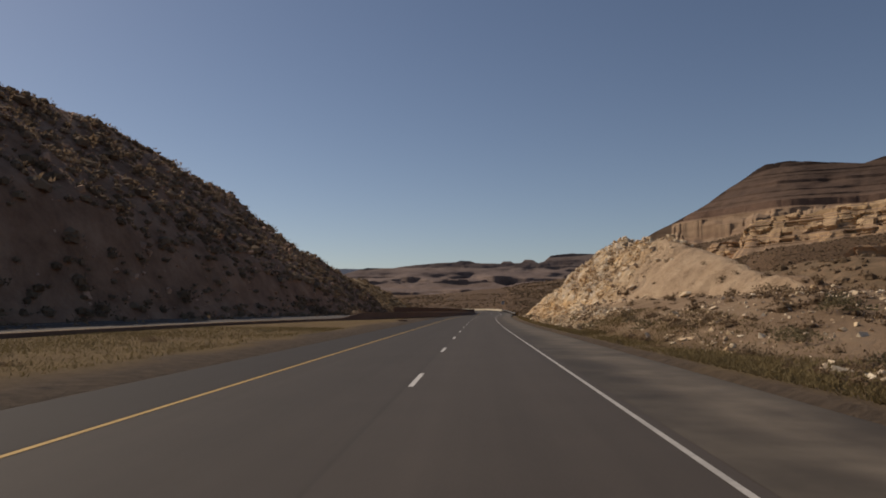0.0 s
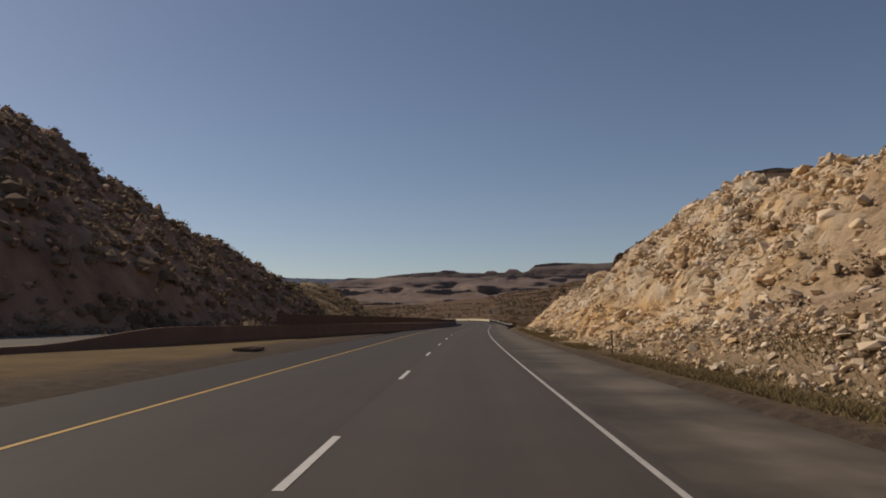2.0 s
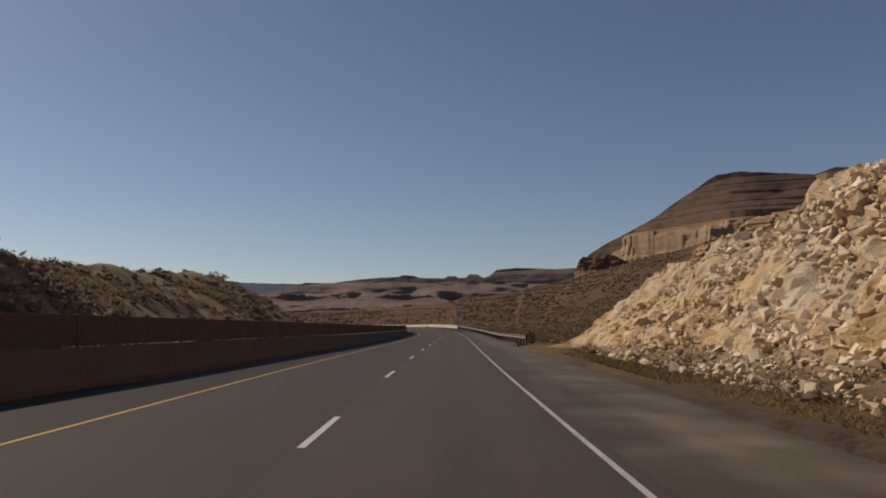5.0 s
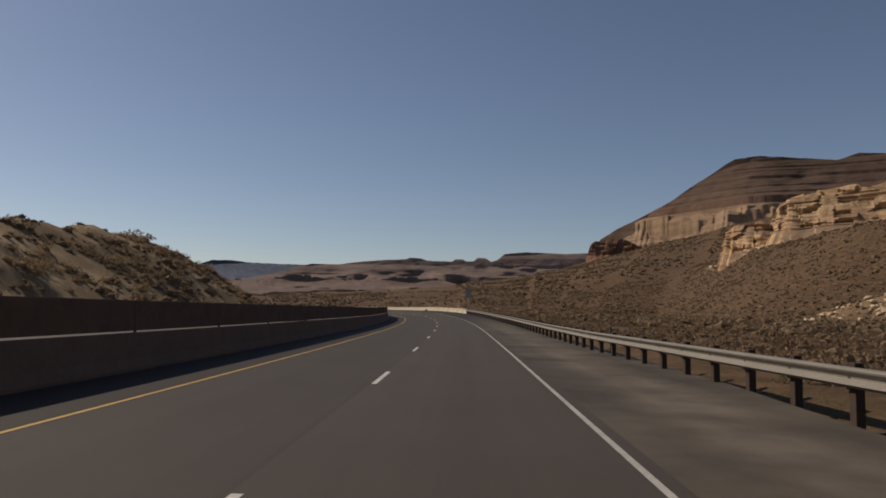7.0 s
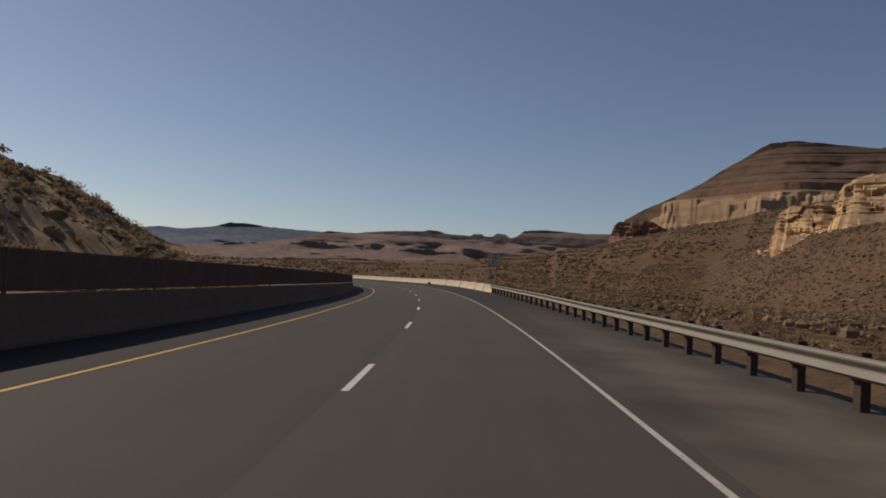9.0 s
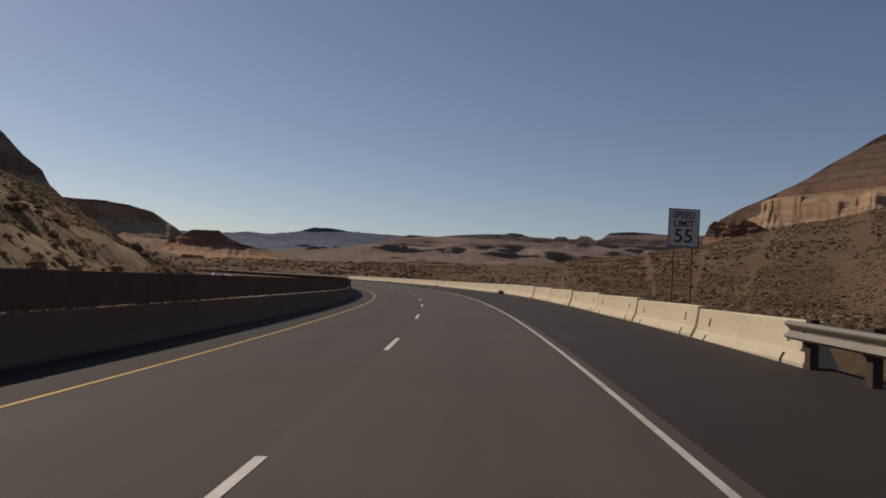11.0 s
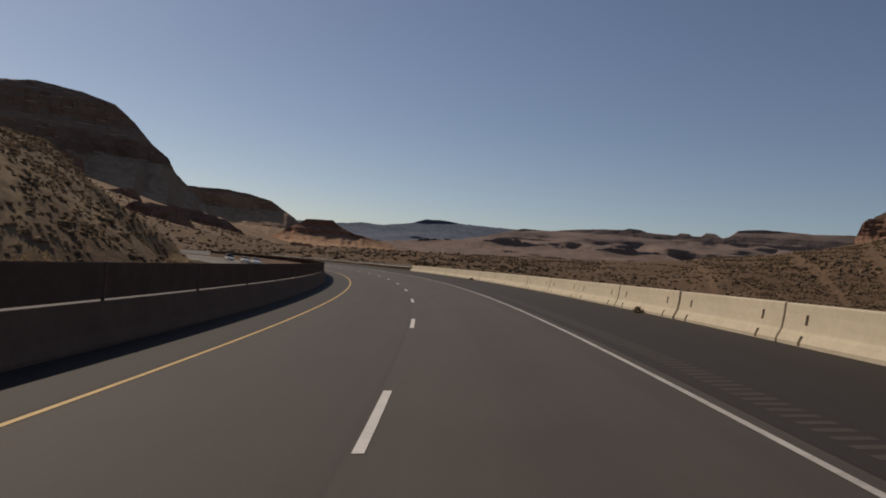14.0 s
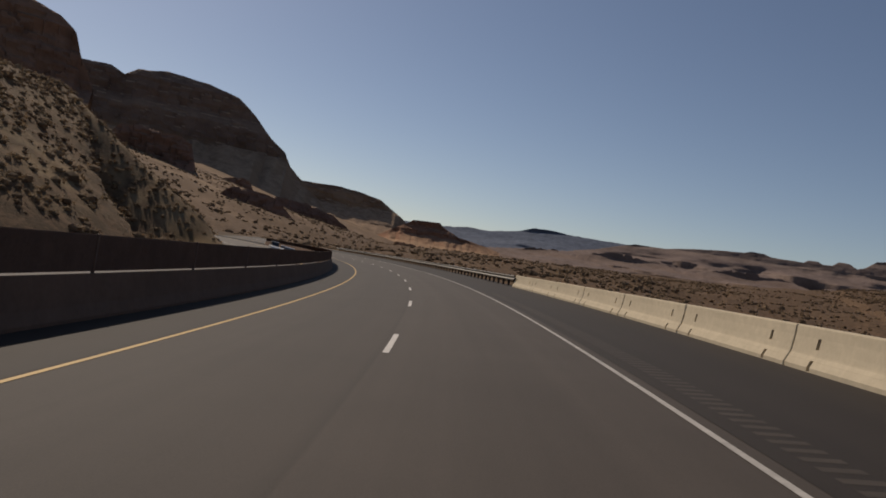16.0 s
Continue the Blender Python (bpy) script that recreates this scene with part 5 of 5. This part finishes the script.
# ---- shrubs ----
def shrub_shape(seed, leaves, spread=1.0, core=0, girth=0.40):
    """Twiggy clumps: small leaf blades in an uneven dome."""
    r = np.random.RandomState(seed)
    lob = r.normal(0, 0.28, (5, 3)) * np.array([1, 1, 0.4])
    v, f = [], []
    for i in range(leaves):
        c = lob[r.randint(5)]
        d = r.normal(0, 1, 3)
        d /= np.linalg.norm(d)
        d[2] = abs(d[2])
        p = c + d * r.uniform(0.15, 0.42) * np.array([1, 1, 0.85])
        p[2] = max(p[2], 0.02)
        a = r.normal(0, 1, 3)
        a /= np.linalg.norm(a)
        b = np.cross(a, d) + 1e-3
        b /= np.linalg.norm(b)
        w, h = r.uniform(0.05, 0.11) * spread, r.uniform(0.10, 0.2) * spread
        k = len(v)
        v += [p - b * w, p + b * w, p + d * h]
        f.append([k, k + 1, k + 2])
    if core:
        k, ring = len(v), np.arange(core) / core * 2 * math.pi
        for z, w in ((-0.05, girth), (girth * 0.6, girth)):
            rr = w * r.uniform(0.7, 1.15, core)
            v += [np.array([math.cos(a) * q, math.sin(a) * q, z * r.uniform(0.7, 1.3)]) for a, q in zip(ring, rr)]
        v.append(np.array([0.03, -0.02, girth * 1.05]))
        for i in range(core):
            j = (i + 1) % core
            f += [[k + i, k + j, k + core + j], [k + i, k + core + j, k + core + i], [k + core + i, k + core + j, k + 2 * core]]
    return np.array(v), np.array(f)


SHRUB_NEAR = [shrub_shape(i, 520, 0.42) for i in range(5)]
SHRUB_MID = [shrub_shape(20 + i, 100, 0.72, 6, 0.25) for i in range(6)]
SHRUB_LOW = [shrub_shape(60 + i, 20, 1.2, 6) for i in range(6)]
SHRUB_FAR = [shrub_shape(40 + i, 4, 1.8, 4) for i in range(5)]


def dotted(n, x, y, size, mat, label, shapes, test=None):
    m = np.ones(len(x), bool) if test is None else test(x, y)
    x, y = x[m], y[m]
    return scattered("scrub", shapes, x, y, np.clip(np.exp(rs.normal(math.log(size), 0.35, len(x))), size * 0.4, size * 2.4), -0.03, mat, label, "shrubs", 0.08, 0.2)


def clumpy(x, y, cell=18, low=-0.2, high=0.35):
    return fnoise(x, y, cell, 3) > rs.uniform(low, high, len(x))


n = 9000
x, y = on_road(rs.uniform(-20, 215, n), -20 - rs.uniform(0, 1, n) * 75)
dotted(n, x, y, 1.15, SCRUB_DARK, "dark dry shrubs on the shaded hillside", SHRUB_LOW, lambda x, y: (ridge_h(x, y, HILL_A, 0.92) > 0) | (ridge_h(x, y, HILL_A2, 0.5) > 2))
n = 15000
x, y = on_road(rs.uniform(190, 650, n), -21 - rs.uniform(0, 1, n) ** 1.2 * 130)
dotted(n, x, y, 1.1, SCRUB, "brown desert shrubs dotted over the hillside", SHRUB_LOW, lambda x, y: clumpy(x, y, 15, -0.35, 0.3))
def on_hill(x, y, pts, slope):
    return ridge_h(x, y, pts, slope) > 0


n = 11000
x, y = rs.uniform(-95, -26, n), rs.uniform(190, 470, n)
dotted(n, x, y, 1.5, SAGE, "brown low bushes thick on the golden hillside", SHRUB_MID, lambda x, y: on_hill(x, y, HILL_B, 0.6) & clumpy(x, y, 9, -0.22, 0.85))
n = 13000
x, y = rs.uniform(-230, -50, n), rs.uniform(390, 580, n)
dotted(n, x, y, 0.85, SAGE, "brown low bushes dotted over the steep golden hillside", SHRUB_LOW, lambda x, y: on_hill(x, y, HILL_C, 0.55) & clumpy(x, y, 14, -0.6, 0.5))
n = 15000
x, y = rs.uniform(-1000, -60, n), rs.uniform(560, 1700, n)
dotted(n, x, y, 2.6, SCRUB, "scrub on the far slope of the valley", SHRUB_FAR, lambda x, y: clumpy(x, y, 60, -0.6, 0.25) & (np.abs(road_sl(x, y)[1]) > 24))
n = 12500
x, y = on_road(rs.uniform(195, 640, n), 12 + rs.uniform(0, 1, n) ** 1.4 * 150)
dotted(n, x, y, 1.05, SCRUB, "low brown desert scrub beyond the barriers", SHRUB_MID, lambda x, y: clumpy(x, y, 14, -0.9, 0.7))
n = 44000
x, y = rs.uniform(40, 400, n), rs.uniform(230, 900, n)
dotted(n, x, y, 1.35, SCRUB, "scrub dotted over the slope below the cliffs", SHRUB_FAR, lambda x, y: clumpy(x, y, 40, -1.2, 0.5))
n = 15000
x, y = rs.uniform(60, 1000, n), rs.uniform(900, 1950, n)
dotted(n, x, y, 3.6, SCRUB, "scrub on the long slope under the mesa", SHRUB_FAR, lambda x, y: clumpy(x, y, 90, -0.9, 0.4))
n = 7000
x, y = rs.uniform(-260, 160, n), rs.uniform(560, 1500, n)
dotted(n, x, y, 2.2, SCRUB, "scrub on the valley floor", SHRUB_FAR, lambda x, y: clumpy(x, y, 50, -0.5, 0.3) & (np.abs(road_sl(x, y)[1]) > 24))
n = 7000
x, y = rs.uniform(40, 220, n), rs.uniform(0, 240, n)
dotted(n, x, y, 1.1, SCRUB, "brown scrub behind the cutting", SHRUB_LOW, lambda x, y: clumpy(x, y, 16, -0.7, 0.4) & (ridge_h(x, y, HILL_R, 1.02, 1.5) < -2))
n = 4500
x, y = on_road(rs.uniform(-10, 200, n), 9.6 + rs.uniform(0, 1, n) ** 1.2 * 42)
dotted(n, x, y, 0.68, SCRUB, "small dry shrubs on the stony slope", SHRUB_MID, lambda x, y: clumpy(x, y, 10, -0.5, 0.9) & (rs.uniform(0, 1, len(x)) < 0.2 + 0.8 * smooth(95, 60, y)))
n = 900
x, y = rs.uniform(8, 70, n), rs.uniform(30, 125, n)
dotted(n, x, y, 0.85, SCRUB, "brown bushes dotted over the pale front slope", SHRUB_MID, lambda x, y: on_hill(x, y, HILL_R, 1.02) & (road_sl(x, y)[1] > 12) & clumpy(x, y, 12, -0.5, 0.5))
# bushes and a rock knob that stand out on the crest of the shaded hill
def on_crest(y, out_=0.0):
    yy = np.array([float(y)])
    xx = np.interp(yy, [q[1] for q in HILL_A], [q[0] for q in HILL_A]) + out_
    return float(xx[0]), float(y), float(ground_h(xx, yy)[0])


knob_b = rock_shape(910, 0.9)
bmesh.ops.bevel(knob_b, geom=knob_b.edges, offset=0.03, segments=1, affect="EDGES")
knob_me = bpy.data.meshes.new("boulder")
knob_b.to_mesh(knob_me)
knob_b.free()
knob_me.materials.append(ROCK_DARK)
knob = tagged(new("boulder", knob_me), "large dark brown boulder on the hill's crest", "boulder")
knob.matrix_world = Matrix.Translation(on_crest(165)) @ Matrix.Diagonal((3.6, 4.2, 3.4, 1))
for i, (yy, k) in enumerate(((128, 2.2), (136, 1.6), (150, 2.4), (171, 2.6), (176, 1.6), (183, 2.6), (188, 1.8), (193, 2.4))):
    v, f = shrub_shape(700 + i, 240, 0.5)
    o = tagged(new("bush", fast_mesh("bush", v, f, SCRUB_DARK)), "bare dark bush on the crest of the hill", "bush", "bushes on the hill crest")
    cx, cy, cz = on_crest(yy, 0.4)
    o.matrix_world = Matrix.Translation((cx, cy, cz - 0.1)) @ Matrix.Diagonal((k, k, k, 1))
# single shrubs along the verge
shrub_meshes = []
for v, f in SHRUB_NEAR:
    for mat in (BUSH, BUSH_GREEN):
        shrub_meshes.append(fast_mesh("shrub", v, f, mat))
spots = [(114.6, 10.95, 1.05), (132.2, 11.5, 0.75), (121.5, 12.6, 0.5), (97.5, 10.6, 1.5), (91, 12.2, 0.9), (118, 10.4, 1.1), (127, 10.9, 1.6), (131, 10.3, 1.3), (136, 10.8, 1.7), (141, 10.5, 1.2), (146, 11.0, 1.5), (152, 10.6, 1.1), (66, 10.4, 1.2), (60, 11.0, 1.6), (54, 12.6, 1.3), (46, 11.5, 1.7), (38, 12.5, 1.4), (31, 14.5, 1.8), (27, 11.2, 1.3), (22, 13.4, 1.6), (17, 11.8, 1.2), (35, 18, 2.0), (48, 20, 2.1), (25, 21, 1.8), (160, 10.9, 1.2), (168, 11.2, 1.4), (176, 10.8, 1.0), (112, 12.5, 1.3), (105, 14, 1.0), (122, 17.5, 2.0), (139, 19, 1.8), (213, 10.8, 1.3), (224, 11.5, 1.5), (236, 12.4, 1.6), (20, -12.5, 1.1), (13, -13.5, 1.4), (34, -14, 0.9), (47, -12.6, 0.8)]
for i, (s, l, k) in enumerate(spots):
    p = road_at(s, l)
    o = tagged(new("shrub", shrub_meshes[i % len(shrub_meshes)]), "dry brown desert shrub beside the road", "shrub", "shrubs along the verge")
    o.matrix_world = Matrix.Translation((p[0], p[1], float(ground_h(p[:1], p[1:2])[0]) - 0.03)) @ Matrix.Rotation(i * 1.7, 4, "Z") @ Matrix.Diagonal((k, k, k * 0.85, 1))

# ---- grass ----
def grass(name, x, y, h, mat, label):
    n = len(x)
    z = ground_h(x, y) - 0.03
    a, lean = rs.uniform(0, 6.28, n), rs.normal(0, 0.12, (n, 2))
    hh = h * rs.uniform(0.5, 1.3, n)
    w = 0.018 + 0.02 * rs.rand(n)
    c = np.stack([x, y, z], -1)
    side = np.stack([np.cos(a) * w, np.sin(a) * w, 0 * a], -1)
    tip = c + np.stack([lean[:, 0], lean[:, 1], hh], -1)
    v = np.stack([c - side, c + side, tip], 1).reshape(-1, 3)
    return tagged(new(name, fast_mesh(name, v, np.arange(3 * n).reshape(-1, 3), mat)), label, "grass", kind="stuff")


n = 110000
x, y = on_road(rs.uniform(-5, 190, n), 8.3 + np.abs(rs.normal(0, 1.7, n)))
m = fnoise(x, y, 5, 3) > rs.uniform(-0.4, 0.4, n)
grass("grass", x[m], y[m], 0.15, GRASS, "dry yellow-green grass along the foot of the slope")
n = 32000
x, y = on_road(rs.uniform(-5, 84, n), 8.8 + rs.uniform(0, 1, n) ** 1.6 * 6)
m = fnoise(x, y, 5, 3) > rs.uniform(-0.5, 0.4, n)
grass("grass", x[m], y[m], 0.17, GRASS, "dry golden grass on the flat before the cutting")
n = 44000
s_ = rs.uniform(-5, 58, n)
l_ = -9.3 - rs.uniform(0, 1, n) * np.maximum(-opp_l(s_) - 6.5 - 9.3, 0.1)
x, y = on_road(s_, l_)
m = fnoise(x, y, 6, 3) > rs.uniform(-0.5, 0.35, n)
grass("grass", x[m], y[m], 0.14, GRASS, "dry golden grass in the median")


# ---- small things on and by the road ----
# grooves milled into the shoulder
gs_ = np.arange(322, 480, 0.32)
p0, p1 = road_at(gs_, 4.18, 0.0055), road_at(gs_, 4.58, 0.0055)
p2, p3 = road_at(gs_ + 0.15, 4.58, 0.0055), road_at(gs_ + 0.15, 4.18, 0.0055)
gv = np.stack([p0, p1, p2, p3], 1).reshape(-1, 3)
tagged(part("rumble_strip", fast_mesh("rumble_strip", gv, np.arange(len(gv)).reshape(-1, 4), plain("milled_asphalt", (0.048, 0.038, 0.030), 0.8, 0, 20, 0.3, 0.2)), None, road, "dark milled rumble grooves"), kind="stuff")

# tumbleweeds that have blown against the barriers
for s_, l_, k in ((366.1, 7.15, 0.6), (410.5, 7.3, 0.35), (452.0, 7.3, 0.4)):
    p = road_at(s_, l_)
    v, f = shrub_shape(int(s_), 420, 0.7)
    o = tagged(new("tumbleweed", fast_mesh("tumbleweed", v, f, TUMBLE)), "dry brown tumbleweed resting against the barrier", "tumbleweed", "tumbleweeds by the barriers")
    o.matrix_world = Matrix.Translation(p.tolist()) @ Matrix.Diagonal((k, k * 1.05, k * 1.2, 1))

# drain in the median
drain = tagged(new("drain_inlet"), "dark rectangular drain inlet set in the median", "drain")
drain.matrix_world = frame_at(90.5, -8.3, -0.02)
rim = bmesh.new()
for x, y, w, h in ((-0.42, 0, 0.08, 1.9), (0.42, 0, 0.08, 1.9), (0, -0.91, 0.76, 0.08), (0, 0.91, 0.76, 0.08)):
    box_bm(w, h, 0.12, x, y, 0, 0.01, rim)
part("rim", rim, SHADE_CONCRETE, drain)
# No depth is cut here; a flat dark slab paints the pit's shade.
part("pit_shade", box_bm(0.76, 1.74, 0.03, 0, 0, 0.0), HOLLOW, drain, "dark slab standing for the shaded pit")
for i in range(9):
    part("grate_bar", box_bm(0.76, 0.03, 0.03, 0, -0.72 + i * 0.18, 0.07), DARK_STEEL, drain)

# ---- cars on the other roadway ----
CAR_PAINT = plain("white_car_paint", (0.75, 0.75, 0.74), 0.3, 0, 3, 0.03, 0.0)
CAR_GLASS = plain("dark_car_glass", (0.03, 0.035, 0.04), 0.1, 0, 3, 0.05, 0.0)
TYRE = plain("tyre_rubber", (0.025, 0.025, 0.025), 0.9, 0, 10, 0.2, 0.1)
RIM = plain("alloy_rim", (0.5, 0.5, 0.5), 0.35, 0.8, 6, 0.1, 0.0)
LAMP_RED = plain("red_lamp_glass", (0.35, 0.02, 0.02), 0.2, 0, 4, 0.1, 0.0)
LAMP_CLEAR = plain("clear_lamp_glass", (0.7, 0.7, 0.68), 0.15, 0, 4, 0.1, 0.0)


def loft(profile, half, inset, mat, name, parent, label=""):
    """A body from a side outline (y, z): full width below, drawn in by inset at each point."""
    b = bmesh.new()
    left = [b.verts.new((-(half - i), y, z)) for (y, z), i in zip(profile, inset)]
    right = [b.verts.new((half - i, y, z)) for (y, z), i in zip(profile, inset)]
    b.faces.new(left)
    b.faces.new(right[::-1])
    n_ = len(profile)
    for i in range(n_):
        b.faces.new((left[(i + 1) % n_], left[i], right[i], right[(i + 1) % n_]))
    bmesh.ops.recalc_face_normals(b, faces=b.faces)
    bmesh.ops.bevel(b, geom=b.edges, offset=0.03, segments=2, affect="EDGES")
    return part(name, b, mat, parent, label)


def wheel(parent, x, y):
    b = bmesh.new()
    bmesh.ops.create_cone(b, cap_ends=True, segments=24, radius1=0.34, radius2=0.34, depth=0.22, matrix=Matrix.Translation((x, y, 0.34)) @ Matrix.Rotation(radians(90), 4, "Y"))
    w = part("wheel", b, TYRE, parent, "black tyre")
    b = bmesh.new()
    bmesh.ops.create_cone(b, cap_ends=True, segments=20, radius1=0.21, radius2=0.19, depth=0.235, matrix=Matrix.Translation((x, y, 0.34)) @ Matrix.Rotation(radians(90), 4, "Y"))
    part("rim", b, RIM, w, "alloy rim")


def car(s_, l_, van):
    c = tagged(new("car"), "white van on the other roadway" if van else "white car on the other roadway", "car", "cars on the other roadway")
    c.matrix_world = frame_at(s_, l_, 0.0, math.pi)
    top = 1.85 if van else 1.45
    loft([(-2.3, 0.28), (2.25, 0.28), (2.3, 0.62), (2.1, 0.78), (1.2, 0.95), (-2.2, 1.0), (-2.3, 0.7)], 0.9, [0.03, 0.03, 0.04, 0.05, 0.02, 0.03, 0.03], CAR_PAINT, "body", c)
    loft([(1.15, 0.93), (-2.1 if van else -1.75, 0.96), (-1.95 if van else -1.05, top - 0.06), (0.35, top - 0.06)], 0.86, [0.02, 0.02, 0.16, 0.16], CAR_GLASS, "glass", c, "dark windows")
    loft([(0.42, top - 0.09), (-2.0 if van else -1.1, top - 0.09), (-1.9 if van else -1.0, top), (0.3, top)], 0.74, [0, 0, 0.05, 0.05], CAR_PAINT, "roof", c)
    for x in (-0.8, 0.8):
        for y in (-1.4, 1.4):
            wheel(c, x, y)
        part("headlight", box_bm(0.32, 0.06, 0.14, x * 0.85, 2.26, 0.6, 0.02), LAMP_CLEAR, c, "clear headlight")
        part("tail_light", box_bm(0.22, 0.06, 0.2, x * 0.95, -2.27, 0.72, 0.02), LAMP_RED, c, "red tail light")


for s_, l_, van in ((556, -11.2, False), (573, -11.2, False), (596, -11.2, True)):
    car(s_, l_, van)
